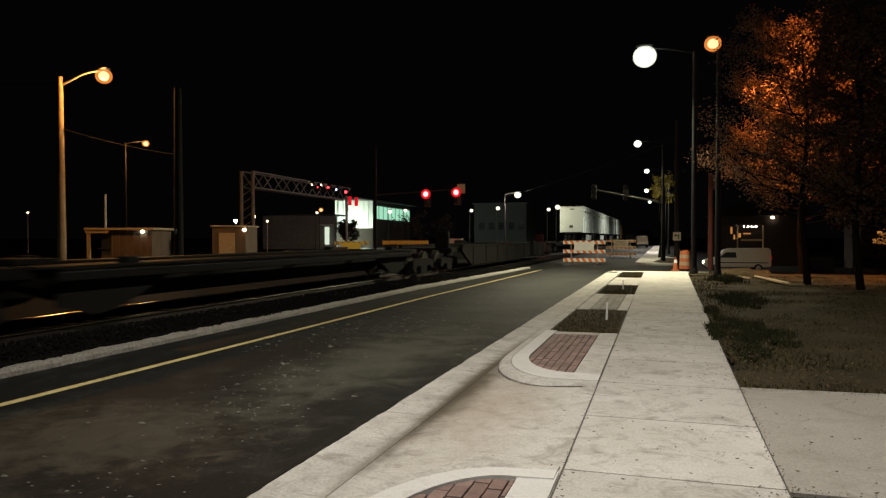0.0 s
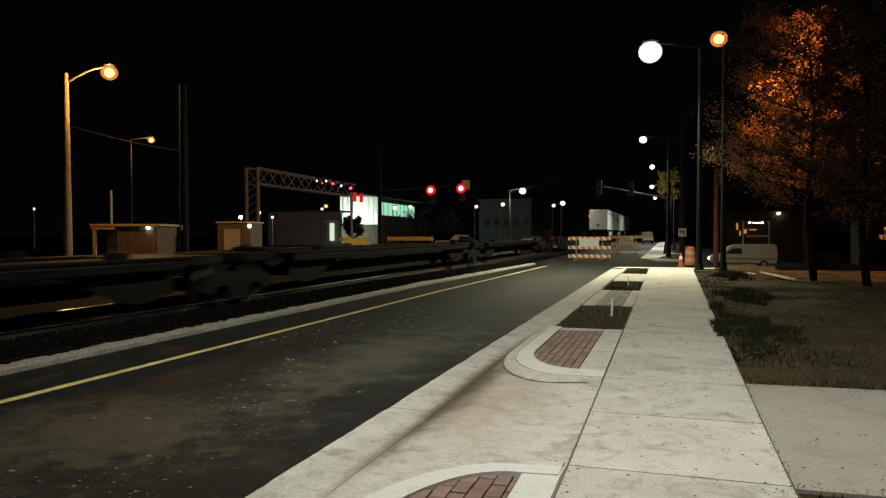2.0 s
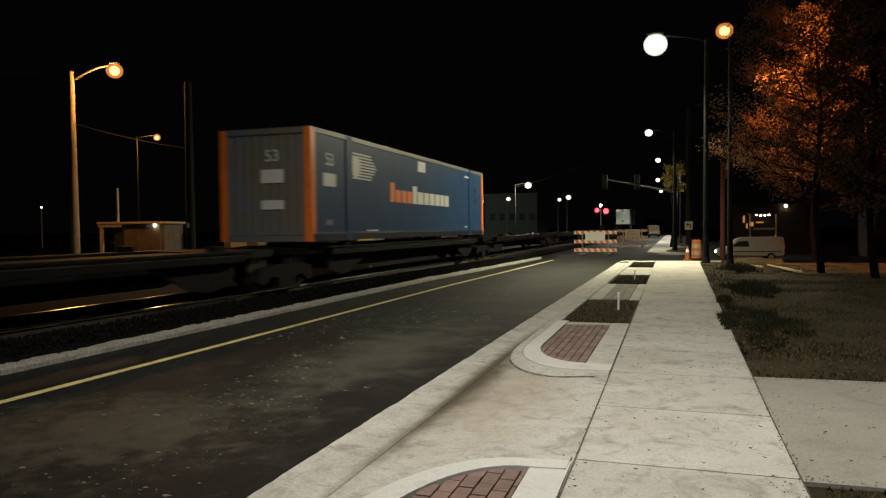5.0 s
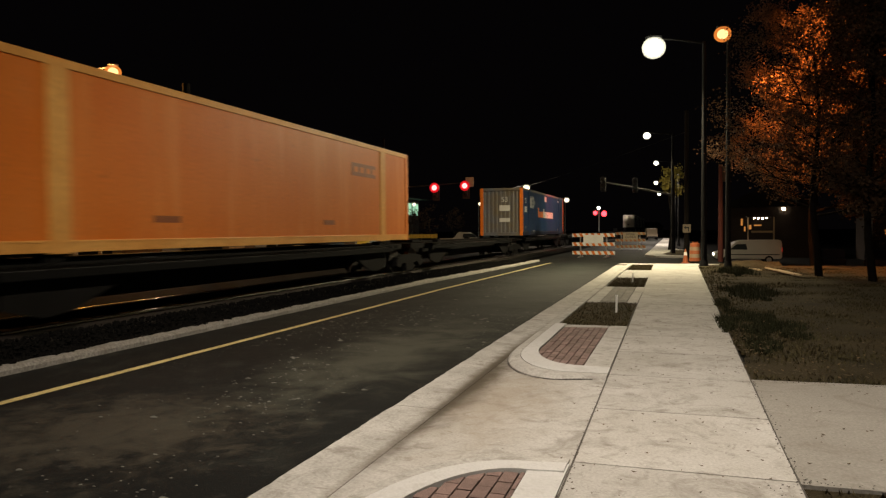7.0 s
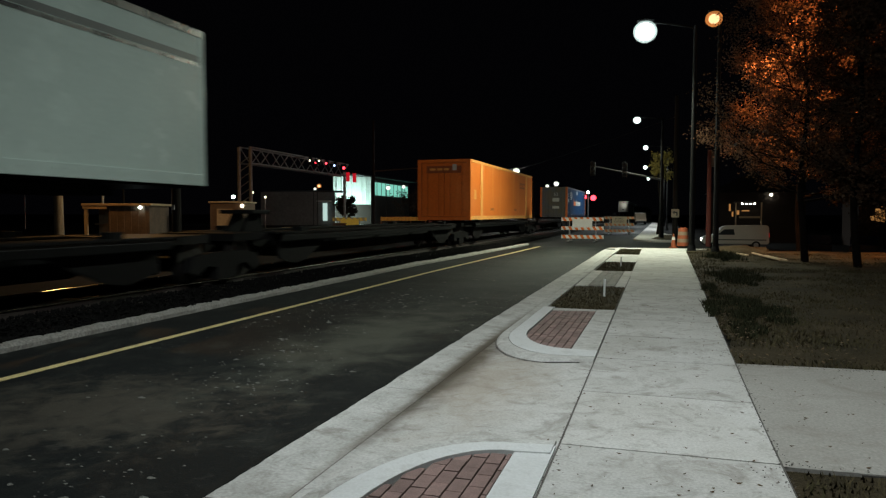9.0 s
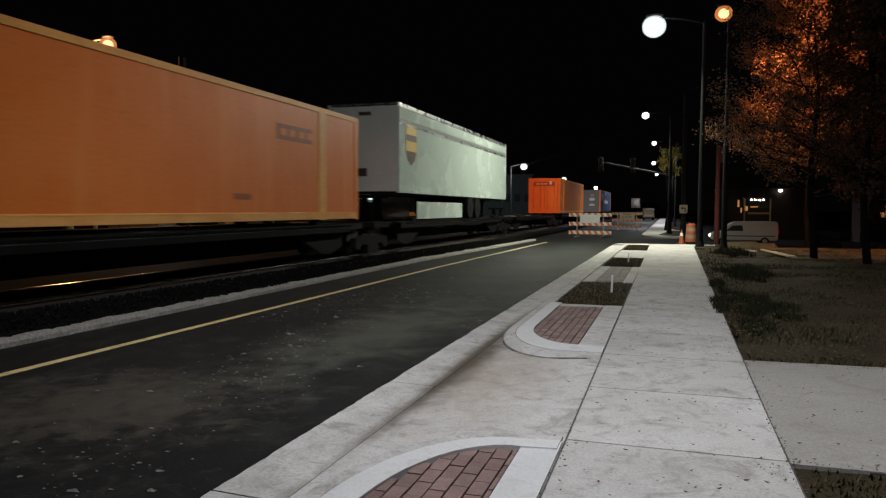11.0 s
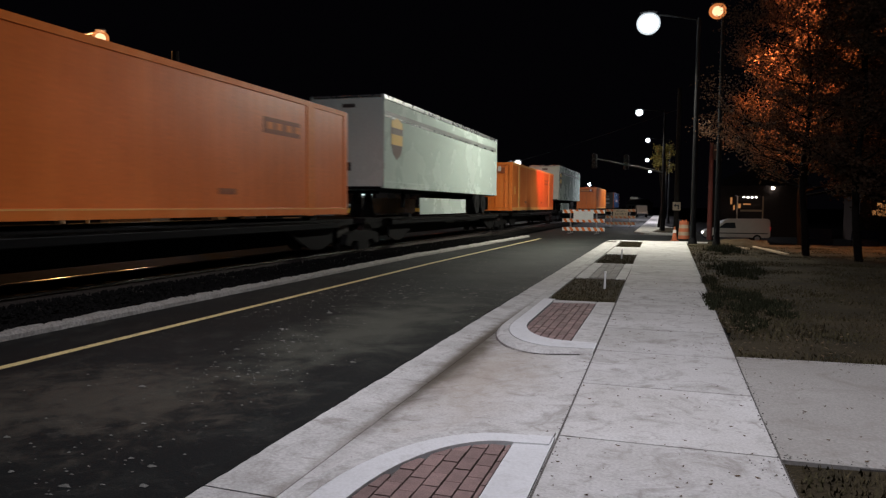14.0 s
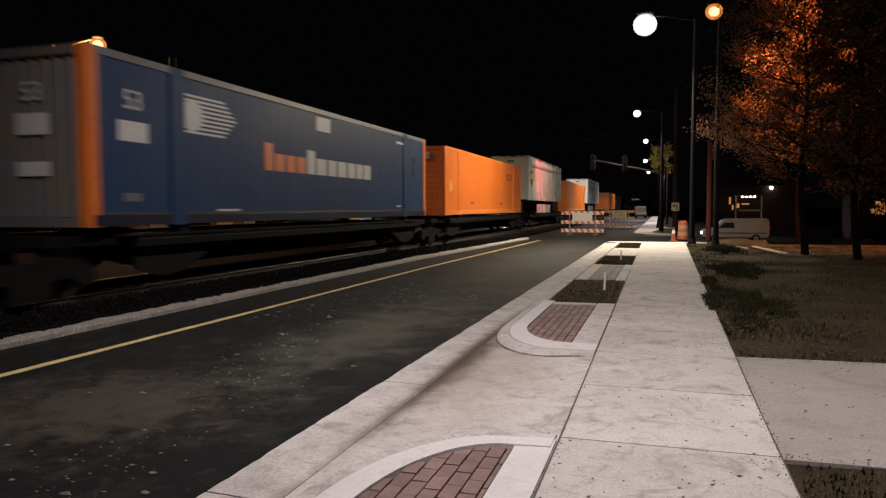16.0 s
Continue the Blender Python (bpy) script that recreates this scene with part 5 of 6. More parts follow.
# ---- street lamps ----
def street_lamp(label, base, head, r, lens_mat, pole_mat, pole_r=0.09, group="street lamps", wood=False):
    """A pole with an arm to a lamp head; base on the ground, head where the light sits."""
    s = thing("street_lamp", label, "street lamp", group, at=base)
    hx, hy, hz = head[0] - base[0], head[1] - base[1], head[2] - base[2]
    top = hz + (0.10 if not wood else -0.05)
    part("pole", rods(((0, 0, 0), (0, 0, top), pole_r * 1.25, pole_r * 0.72), seg=14), pole_mat, s, smooth=True)
    if not wood:
        part("pole_base", rods(((0, 0, 0), (0, 0, 0.35), pole_r * 2.1, pole_r * 1.4), seg=14), pole_mat, s, smooth=True)
    n = 6
    low = 0.10 if not wood else 0.40
    pts = [Vector((hx * k / n, hy * k / n, top - low + (hz + r * 0.7 - top + low) * math.sin(0.5 * math.pi * k / n))) for k in range(n + 1)]
    bm = bmesh.new()
    tube(bm, pts, [0.045] * len(pts))
    part("arm", bm, GALV if wood else pole_mat, s, smooth=True)
    bm = bmesh.new()
    ball(bm, (hx, hy, hz + r * 0.92), r * 0.75, r * 0.6, r * 0.22)
    part("housing", bm, GALV if wood else pole_mat, s, smooth=True)
    # bulb and lens are drawn oversize, as wide as the lamp's glare
    bm = bmesh.new()
    core = r * (0.62 if lens_mat == GLOW_SODIUM else 0.80)
    ball(bm, (hx, hy, hz), core, core, core * 0.92, 18)
    part("bulb", bm, lens_mat, s, "glowing bulb", True)
    bm = bmesh.new()
    ball(bm, (hx, hy, hz), r, r, r * 0.92, 18)
    part("lens", bm, GLARE_SODIUM if lens_mat == GLOW_SODIUM else GLARE_WHITE, s, "glowing frosted lamp lens enlarged to its glare", True).visible_shadow = False
    return s


WHITE_LAMP = "black steel street lamp with glowing white lens"
street_lamp(WHITE_LAMP, (1.36, 34.6, -0.1), (-0.83, 34.6, 10.05), 0.54, GLOW_WHITE, BLACK_STEEL, 0.11)
street_lamp(WHITE_LAMP, (0.0, 52.0, -0.1), (-1.71, 52.0, 8.21), 0.27, GLOW_WHITE, BLACK_STEEL, 0.10)
street_lamp(WHITE_LAMP, (0.6, 80.0, -0.1), (-1.68, 80.0, 8.77), 0.27, GLOW_WHITE, BLACK_STEEL)
street_lamp(WHITE_LAMP, (0.4, 110.0, -0.1), (-2.33, 110.0, 8.54), 0.31, GLOW_WHITE, BLACK_STEEL)
street_lamp(WHITE_LAMP, (0.4, 140.0, -0.1), (-2.40, 140.0, 8.30), 0.31, GLOW_WHITE, BLACK_STEEL)
street_lamp(WHITE_LAMP, (1.5, 4.2, -0.1), (-1.1, 4.2, 9.8), 0.30, GLOW_WHITE, BLACK_STEEL, 0.11)
SOD = "street lamp with glowing orange sodium lens"
street_lamp("tall grey steel " + SOD, (2.28, 33.1, -0.1), (2.04, 33.0, 10.0), 0.36, GLOW_SODIUM, BLACK_STEEL, 0.10)
street_lamp("wooden utility pole carrying an orange sodium lamp", (-23.28, 23.05, -0.1), (-21.69, 23.7, 8.22), 0.33, GLOW_SODIUM, WOOD, 0.16, wood=True)
street_lamp("slim steel " + SOD, (-32.35, 37.1, -0.1), (-31.13, 37.5, 7.6), 0.22, GLOW_SODIUM, BLACK_STEEL, 0.07)
street_lamp("steel " + SOD + " beyond the track", (-17.0, 78.7, -0.1), (-15.6, 79.1, 6.44), 0.40, GLOW_PALE, BLACK_STEEL, 0.08)
for hx, hy, hz, r, mat in ((-28.25, 106.56, 5.81, 0.36, GLOW_PALE), (-24.34, 107.8, 6.15, 0.42, GLOW_PALE), (-18.39, 120.2, 6.35, 0.40, GLOW_PALE), (-15.53, 110.6, 6.31, 0.52, GLOW_PALE),
                           (-36.56, 93.4, 5.29, 0.42, GLOW_PALE), (-34.52, 94.1, 5.44, 0.34, GLOW_PALE), (-43.49, 86.0, 5.35, 0.38, GLOW_SODIUM), (-46.31, 90.35, 5.15, 0.26, GLOW_PALE)):
    street_lamp("low lamp post with warm lens by the car park", (hx - 0.25, hy, -0.1), (hx, hy, hz), r * 0.78, mat, DARK_STEEL, 0.06, group="far lamp posts")

# small lamps far off among the dark
for x, y, z, r, mat in ((-70.5, 65.0, 4.6, 0.12, GLOW_PALE), (-39.0, 62.5, 3.7, 0.18, GLOW_PALE), (-37.8, 63.0, 3.3, 0.12, GLOW_PALE), (-50.0, 76.0, 3.6, 0.22, GLOW_WHITE)):
    t = thing("far_lamp", "small far lamp on a thin post", "lamp", "far lamp posts", at=(x, y, -0.1))
    part("post", rods(((0, 0, 0), (0, 0, z), 0.05), seg=8), GALV, t)
    bm = bmesh.new()
    ball(bm, (0, 0, z + r), r, r, r)
    part("lens", bm, mat, t, "glowing lens", True)

# the dark utility pole and overhead wires
up = thing("utility_pole", "dark wooden utility pole beside the track", "utility pole", at=(-18.16, 23.7, -0.1))
part("pole", rods(((0, 0, 0), (0, 0, 7.6), 0.19, 0.14), seg=14), DARK_WOOD, up, smooth=True)
part("pole_tag", boxes((-0.06, 0.06, -0.20, -0.17, 1.9, 2.1)), GALV, up)


def wire(name, a, b, sag, label, mat=None):
    a, b = Vector(a), Vector(b)
    pts = [a.lerp(b, k / 14) - Vector((0, 0, sag * 4 * (k / 14) * (1 - k / 14))) for k in range(15)]
    bm = bmesh.new()
    side = (b - a).cross(Vector((0, 0, 1))).normalized() * 0.018
    rings = [[bm.verts.new(p + side * math.cos(k * 1.2566) + Vector((0, 0, 0.018 * math.sin(k * 1.2566)))) for k in range(5)] for p in pts]
    for r, q in zip(rings, rings[1:]):
        for k in range(5):
            bm.faces.new((r[k], r[(k + 1) % 5], q[(k + 1) % 5], q[k]))
    bm.faces.new(rings[0]), bm.faces.new(rings[-1])
    bmesh.ops.recalc_face_normals(bm, faces=bm.faces)
    tagged(new(name, mesh_of(name, bm, mat or BLACK_STEEL)), label, "wire", "overhead wires")


wire("overhead_wire", (-23.28, 23.05, 7.9), (-60, 10, 9), 0.5, "thin dark overhead wire from the wooden pole")
wire("overhead_wire", (-23.28, 23.05, 6.1), (-18.2, 23.7, 4.9), 0.1, "thin dark overhead wire between two poles")


# ---- signal gantry over the far tracks ----
g = thing("signal_gantry", "grey lattice signal gantry with red and white lights", "signal gantry")
A, B = Vector((-36.2, 56.9, 0)), Vector((-37.3, 80.6, 0))
along = (B - A).normalized()
across = Vector((along.y, -along.x, 0))
for k, s in ((0.0, -0.45), (0.0, 0.45)):
    p = A + across * s * 1.3
    part("column", rods(((p.x, p.y, -0.1), (p.x, p.y, 7.7), 0.16), seg=8), GANTRY, g)
bm = bmesh.new()
for k in range(9):
    z = 0.4 + k * 0.72
    a, b = A + across * -0.58, A + across * 0.58
    rod(bm, (a.x, a.y, z), (b.x, b.y, z + 0.72), 0.045, seg=5)
part("column_lacing", bm, GANTRY, g)
for z, s in ((6.25, -0.5), (6.25, 0.5), (7.7, -0.5), (7.7, 0.5)):
    a, b = A + across * s, B + across * s
    part("chord", rods(((a.x, a.y, z), (b.x, b.y, z), 0.075), seg=6), GANTRY, g)
for k in range(12):
    for s in (-0.5, 0.5):
        a, b = A.lerp(B, k / 12) + across * s, A.lerp(B, (k + 1) / 12) + across * s
        lo, hi = (6.25, 7.7) if k % 2 else (7.7, 6.25)
        part("brace", rods(((a.x, a.y, lo), (b.x, b.y, hi), 0.05), seg=5), GANTRY, g)
p = B
part("column", rods(((p.x, p.y, -0.1), (p.x, p.y, 7.7), 0.16), seg=8), GANTRY, g)
for f, z, mat, r in ((0.52, 7.35, GLOW_PALE, 0.16), (0.62, 7.5, GLOW_PALE, 0.16), (0.70, 7.35, GLOW_RED, 0.20), (0.80, 7.25, GLOW_BLUE, 0.18), (0.92, 7.15, GLOW_RED, 0.26), (0.58, 7.2, GLOW_RED, 0.10)):
    c = A.lerp(B, f) + across * 0.75
    head = part("signal_head", boxes((c.x - 0.12, c.x + 0.12, c.y - 0.05, c.y + 0.25, z - 0.45, z + 0.45), bevel=0.03), BLACK_STEEL, g)
    bm = bmesh.new()
    ball(bm, (c.x, c.y - 0.12, z), r * 0.65, 0.06, r * 0.65, 12)
    part("signal_lens", bm, mat, head, "glowing signal lens", True)
# whole boxes glow dimly, standing in for the red signal light on them
for f in (0.97, 1.06):
    c = A.lerp(B, f) + across * 0.75
    part("signal_back", boxes((c.x - 0.22, c.x + 0.22, c.y - 0.06, c.y + 0.06, 5.6, 6.7), bevel=0.05), GLOW_DIMRED, g, "signal box glowing for the red light on it")


# ---- traffic signals ----

def traffic_signal(name, label, base, pole_h, arm_from, arm_to, heads, lit):
    s = thing(name, label, "traffic signal", "mast-arm traffic signals")
    part("pole", rods(((base[0], base[1], -0.1), (base[0], base[1], pole_h), 0.14, 0.09), seg=12), BLACK_STEEL, s, smooth=True)
    part("mast_arm", rods((arm_from, arm_to, 0.07, 0.04), seg=8), DARK_STEEL, s, smooth=True)
    for x, y, z in heads:
        h = part("signal_head", boxes((x - 0.17, x + 0.17, y, y + 0.22, z - 0.48, z + 0.48), bevel=0.03), PLASTIC_DARK, s)
        lit and part("back_plate", boxes((x - 0.32, x + 0.32, y + 0.22, y + 0.24, z - 0.7, z + 0.7), bevel=0.008), PLASTIC_DARK, h)
        for k in (-0.36, 0.0, 0.36):
            bm = bmesh.new()
            on = lit and k == 0.36
            # a lit lens is enlarged to take in its glare
            ball(bm, (x, y - (0.26 if on else 0.03), z + k), 0.23 if on else 0.13, 0.06, 0.23 if on else 0.13, 16)
            part("signal_lens", bm, GLOW_REDWHITE if on else PLASTIC_DARK, h, "glowing red lens" if on else "", True)
            if on:
                # glowing disc added for the red halo round the lens
                part("glare_disc", rods(((x, y - 0.24, z + k), (x, y - 0.2, z + k), 0.42), seg=24), GLOW_DIMRED, h, "red glare disc round the lens")
            bm = bmesh.new()
            prism(bm, [(x + 0.17 * math.cos(radians(a)), z + k + 0.17 * math.sin(radians(a))) for a in range(0, 181, 20)] + [(x + 0.155 * math.cos(radians(a)), z + k + 0.155 * math.sin(radians(a))) for a in range(180, -1, -20)], "y", y - 0.22, y)
            part("visor", bm, PLASTIC_DARK, h)
    return s


traffic_signal("traffic_signal", "mast-arm traffic signal with two glowing red lenses", (-23.9, 57.6), 9.7, (-23.9, 57.6, 5.35), (-16.2, 57.9, 5.75), ((-19.04, 57.1, 4.94), (-16.59, 57.8, 5.08)), True)
part_sign = thing("street_name_sign", "pale rectangular sign on the signal arm", "sign", at=(-16.2, 57.75, 5.75))
part("plate", boxes((-0.35, 0.35, -0.03, 0.0, -0.4, 0.4)), GALV, part_sign)
traffic_signal("traffic_signal", "dark mast-arm traffic signal seen from behind", (0.05, 50.2), 5.0, (0.05, 50.2, 3.95), (-4.6, 50.2, 4.95), ((-4.53, 49.9, 4.75), (-2.42, 49.9, 4.65)), False)
wire("overhead_wire", (0.78, 43.7, 7.3), (-17.0, 78.7, 6.2), 0.15, "thin overhead wire across the street")

# ---- level-crossing signal with twin red lamps ----
cs = thing("crossing_signal", "level-crossing signal post with twin red lamps", "crossing signal")
part("post", rods(((-11.9, 123.6, -0.1), (-11.9, 123.6, 5.3), 0.09), seg=10), GALV, cs)
part("lamp_bar", rods(((-12.8, 123.6, 4.45), (-10.9, 123.6, 4.45), 0.05), seg=6), GALV, cs)
# the red lens radii include the lamps' bloom
for x, z, mat, r in ((-12.52, 4.55, GLOW_RED, 0.35), (-11.05, 4.40, GLOW_RED, 0.46), (-11.95, 5.36, GLOW_WHITE, 0.24)):
    h = part("lamp_shade", rods(((x, 123.55, z), (x, 123.7, z), 0.56 if mat == GLOW_RED else 0.1), seg=16), PLASTIC_DARK, cs)
    bm = bmesh.new()
    ball(bm, (x, 123.5, z), r, 0.1, r, 14)
    part("lens", bm, mat, h, "glowing lens", True)


# ---- barricades ----
def barricade(label, at, width, board_mat, turn=0.0, sign="", height=1.52, sign_mat=None, stripe_mat=None):
    b = thing("road_barricade", label, "barricade", "road barricades", at=at, turn=turn)
    for s in (-1, 1):
        x = s * width * 0.31
        part("upright", boxes((x - 0.03, x + 0.03, 0.0, 0.05, 0.02, height)), GALV, b)
        part("foot", boxes((x - 0.035, x + 0.035, -0.7, 0.75, -0.0, 0.06)), GALV, b)
        part("brace", rods(((x, 0.65, 0.05), (x, 0.04, 0.8), 0.02), seg=6), GALV, b)
    for z in (0.18, 0.72, 1.28):
        bd = part("board", boxes((-width / 2, width / 2, -0.03, -0.004, z, z + 0.22)), board_mat, b)
        n = int(width / 0.34)
        for k in range(n):
            x0 = -width / 2 + 0.04 + k * width / n
            w = width / n * 0.48
            bm = bmesh.new()
            prism(bm, [(x0, z + 0.219), (x0 + w, z + 0.219), (x0 + w + 0.12 if x0 + w + 0.12 < width / 2 else width / 2, z + 0.001), (x0 + 0.12, z + 0.001)], "y", -0.034, -0.0305)
            part("stripe", bm, stripe_mat or BOARD_ORANGE, bd, "orange slanted stripe")
    if sign:
        p = part("sign_plate", boxes((-0.62, 0.62, -0.052, -0.040, 0.88, 1.40 if sign == "blank" else 1.5)), sign_mat or BOARD_WHITE, b, "white sign plate")
        if sign != "blank":
            lettering("sign_letters", sign, 0.24, SIGN_BLACK, p, pose(0, -0.056, 1.20, 90, 0, 0))
    return b


barricade("white road barricade with orange stripes and blank sign", (-4.7, 45.2, STREET_Z), 2.65, BOARD_WHITE, -6, "blank")
barricade("white road barricade with orange stripes and closure sign", (-3.4, 62.5, STREET_Z), 2.5, DIM_SHEET, -4, "ROAD\nCLOSED", sign_mat=DIM_SHEET, stripe_mat=DIM_ORANGE)
barricade("yellow-lit striped road barricade beyond the track", (-20.0, 44.0, -0.1), 2.3, BOARD_YELLOW, 14, "blank", sign_mat=BOARD_YELLOW, stripe_mat=DIM_SHEET)

# a barrel and a cone where the pavement ends
br = thing("traffic_barrel", "orange and white plastic traffic barrel on the pavement end", "traffic barrel", at=(1.08, 38.3, STREET_Z))
part("base", rods(((0, 0, 0), (0, 0, 0.10), 0.36), seg=20), RUBBER, br)
for k, mat in enumerate((CONE_ORANGE, DIM_SHEET, CONE_ORANGE, DIM_SHEET, CONE_ORANGE)):
    z = 0.10 + k * 0.18
    part("band", rods(((0, 0, z), (0, 0, z + 0.18), 0.29 - 0.012 * k, 0.285 - 0.012 * k), seg=22), mat, br, smooth=True)
part("handle", rods(((-0.12, 0, 1.0), (0.12, 0, 1.0), 0.03), ((-0.1, 0, 1.0), (-0.1, 0, 1.08), 0.02), ((0.1, 0, 1.0), (0.1, 0, 1.08), 0.02), seg=6), CONE_ORANGE, br)
cn = thing("traffic_cone", "orange traffic cone with white collar", "traffic cone", at=(0.62, 38.1, STREET_Z))
part("base", boxes((-0.2, 0.2, -0.2, 0.2, 0, 0.04), bevel=0.01), CONE_ORANGE, cn)
part("body", rods(((0, 0, 0.04), (0, 0, 0.72), 0.14, 0.03), seg=18), CONE_ORANGE, cn, smooth=True)
part("collar", rods(((0, 0, 0.40), (0, 0, 0.56), 0.092, 0.068), seg=18), BOARD_WHITE, cn, "white collar", True)

# the arrow sign and its wooden pole
sp = thing("wooden_pole", "tall dark wooden pole beside the crossing", "utility pole", at=(0.78, 43.7, -0.1))
part("pole", rods(((0, 0, 0), (0, 0, 8.6), 0.16, 0.11), seg=12), DARK_WOOD, sp, smooth=True)
ts = thing("turn_sign", "white square no-turn sign with black arrow on pole", "sign", at=(0.78, 43.5, 1.7))
part("bracket", boxes((-0.03, 0.03, 0.0, 0.1, -0.2, 0.2)), GALV, ts)
part("plate", boxes((-0.22, 0.22, -0.012, 0.0, -0.24, 0.24), bevel=0.004), DIM_SHEET, ts)
bm = bmesh.new()
prism(bm, [(-0.16, 0.05), (-0.04, 0.16), (-0.04, 0.09), (0.13, 0.09), (0.13, -0.17), (0.06, -0.17), (0.06, 0.02), (-0.04, 0.02), (-0.04, -0.06)], "y", -0.018, -0.0125)
part("arrow", bm, SIGN_BLACK, ts, "black arrow")
# pole behind the lamp posts, the reddish light on it put into its colour
rp = thing("wooden_pole", "wooden pole coloured red for the lamplight on it", "utility pole", at=(2.45, 41.0, -0.1))
part("pole", rods(((0, 0, 0), (0, 0, 5.2), 0.14, 0.10), seg=12), RED_WOOD, rp, smooth=True)
part("transformer", rods(((0.25, 0, 4.3), (0.25, 0, 5.1), 0.2), seg=12), RUST, rp)
# short white stakes in the planting beds
for x, y, h in ((-1.08, 14.7, 0.34), (-1.2, 23.2, 0.30)):
    st = thing("marker_stake", "short white marker stake in a planting bed", "stake", "marker stakes", at=(x, y, -0.02))
    part("stake", rods(((0, 0, -0.05), (0.01, 0, h), 0.022, 0.020), seg=8), BOARD_WHITE, st)
    part("cap", rods(((0.01, 0, h), (0.01, 0, h + 0.02), 0.025), seg=8), BOARD_WHITE, st)

# the kerbed corner across the side street
bm = bmesh.new()
prism(bm, [(-1.7, 47.5), (-0.9, 45.4), (0.3, 45.0), (1.0, 45.2), (1.0, 60), (0.6, 60), (0.0, 66), (-0.2, 140), (-1.6, 140), (-1.65, 60)], "z", -0.3, 0.04)
structure("pavement_corner", bm, CONCRETE, "pale concrete corner pavement across the side street", "pavement")
bm = bmesh.new()
prism(bm, [(-0.6, 49.0), (-0.2, 47.2), (0.6, 46.6), (1.1, 46.5), (1.1, 58), (0.2, 58)], "z", 0.0, 0.055)
structure("verge", bm, SOIL, "dark verge behind the corner kerb", "verge")
bm = bmesh.new()
prism(bm, [(-2.55, 35.5), (1.3, 35.6), (3.0, 36.6), (-2.4, 36.5)], "z", -0.3, -0.02)
structure("pavement_end", bm, CONCRETE, "pale concrete ramp at the pavement's end", "pavement")


# ---- huts beyond the track ----
h = thing("equipment_hut", "tan railway equipment hut with lit porch", "hut", at=(-24.0, 28.4, -0.1), turn=17)
part("wall", boxes((-1.35, 0.62, -0.02, 2.4, 0, 2.12), bevel=0.02), HUT_WALL, h)
for k in range(6):
    part("siding_batten", boxes((-1.3 + k * 0.34, -1.27 + k * 0.34, -0.045, -0.021, 0.05, 2.08)), HUT_WALL, h)
part("roof", boxes((-2.55, 0.78, -0.25, 2.6, 2.13, 2.24), bevel=0.02), HUT_TRIM, h, "thin flat roof")
part("porch_fascia", boxes((-2.5, -1.38, -0.2, -0.14, 1.98, 2.128)), HUT_TRIM, h)
part("porch_post", boxes((-2.45, -2.3, -0.16, -0.04, 0, 2.12)), HUT_TRIM, h)
part("porch_wall", boxes((-2.3, -1.36, 1.0, 1.1, 0, 2.1)), HUT_TRIM, h)
part("notice_board", boxes((-2.1, -1.45, 0.96, 0.995, 0.75, 1.7)), HUT_TRIM, h)
part("porch_shelf", boxes((-2.28, -1.40, 0.55, 0.99, 1.22, 1.27)), HUT_TRIM, h, "plain porch shelf")
part("porch_bench", boxes((-2.28, -1.40, 0.45, 0.99, 0.50, 0.58)), HUT_TRIM, h, "plain porch bench")
part("mast", rods(((-1.9, 0.6, 2.2), (-1.9, 0.6, 3.9), 0.06), seg=8), GALV, h)
bm = bmesh.new()
ball(bm, (0.2, -0.10, 2.06), 0.08, 0.06, 0.07, 12)
part("wall_lamp", bm, GLOW_WHITE, h, "glowing white wall lamp", True)
h = thing("signal_cabin", "tan block signal cabin with a wall lamp", "hut", at=(-20.75, 31.3, -0.1), turn=17)
part("wall", boxes((-1.05, 0.65, 0, 2.2, 0, 2.3), bevel=0.02), HUT_WALL, h)
part("roof", boxes((-1.12, 0.72, -0.07, 2.27, 2.303, 2.38), bevel=0.02), HUT_TRIM, h)
part("door", boxes((-0.7, 0.1, -0.03, -0.002, 0.02, 2.0)), HUT_TRIM, h)
bm = bmesh.new()
ball(bm, (0.60, -0.08, 2.15), 0.11, 0.08, 0.10, 12)
part("wall_lamp", bm, GLOW_PALE, h, "glowing warm wall lamp", True)
for x, y, w, hh, mat in ((-18.5, 33.5, 0.9, 1.0, HUT_TRIM), (-17.2, 34.2, 0.7, 0.8, CONE_ORANGE), (-16.5, 35.0, 0.6, 1.2, HUT_WALL)):
    c = thing("equipment_box", "small trackside equipment box beside the cabin", "cabinet", "trackside boxes", at=(x, y, -0.1), turn=15)
    part("body", boxes((-w / 2, w / 2, -0.3, 0.3, 0.0, hh), bevel=0.02), mat, c)
    part("lid", boxes((-w / 2 - 0.03, w / 2 + 0.03, -0.33, 0.33, hh + 0.002, hh + 0.06), bevel=0.01), mat, c)

# ---- far buildings ----
hall = thing("lit_hall", "long pale hall lit green-white from inside", "building")
ha, hb, hc = Vector((-53.2, 110.5, 0)), Vector((-48.6, 115.9, 0)), Vector((-50.8, 141.5, 0))


def wall_between(parent, a, b, z0, z1, mat, name="wall", thick=0.3, label=""):
    d = (b - a).normalized()
    nrm = Vector((-d.y, d.x, 0)) * thick
    bm = bmesh.new()
    prism(bm, [(a.x, a.y), (b.x, b.y), (b.x + nrm.x, b.y + nrm.y), (a.x + nrm.x, a.y + nrm.y)], "z", z0, z1)
    return part(name, bm, mat, parent, label)


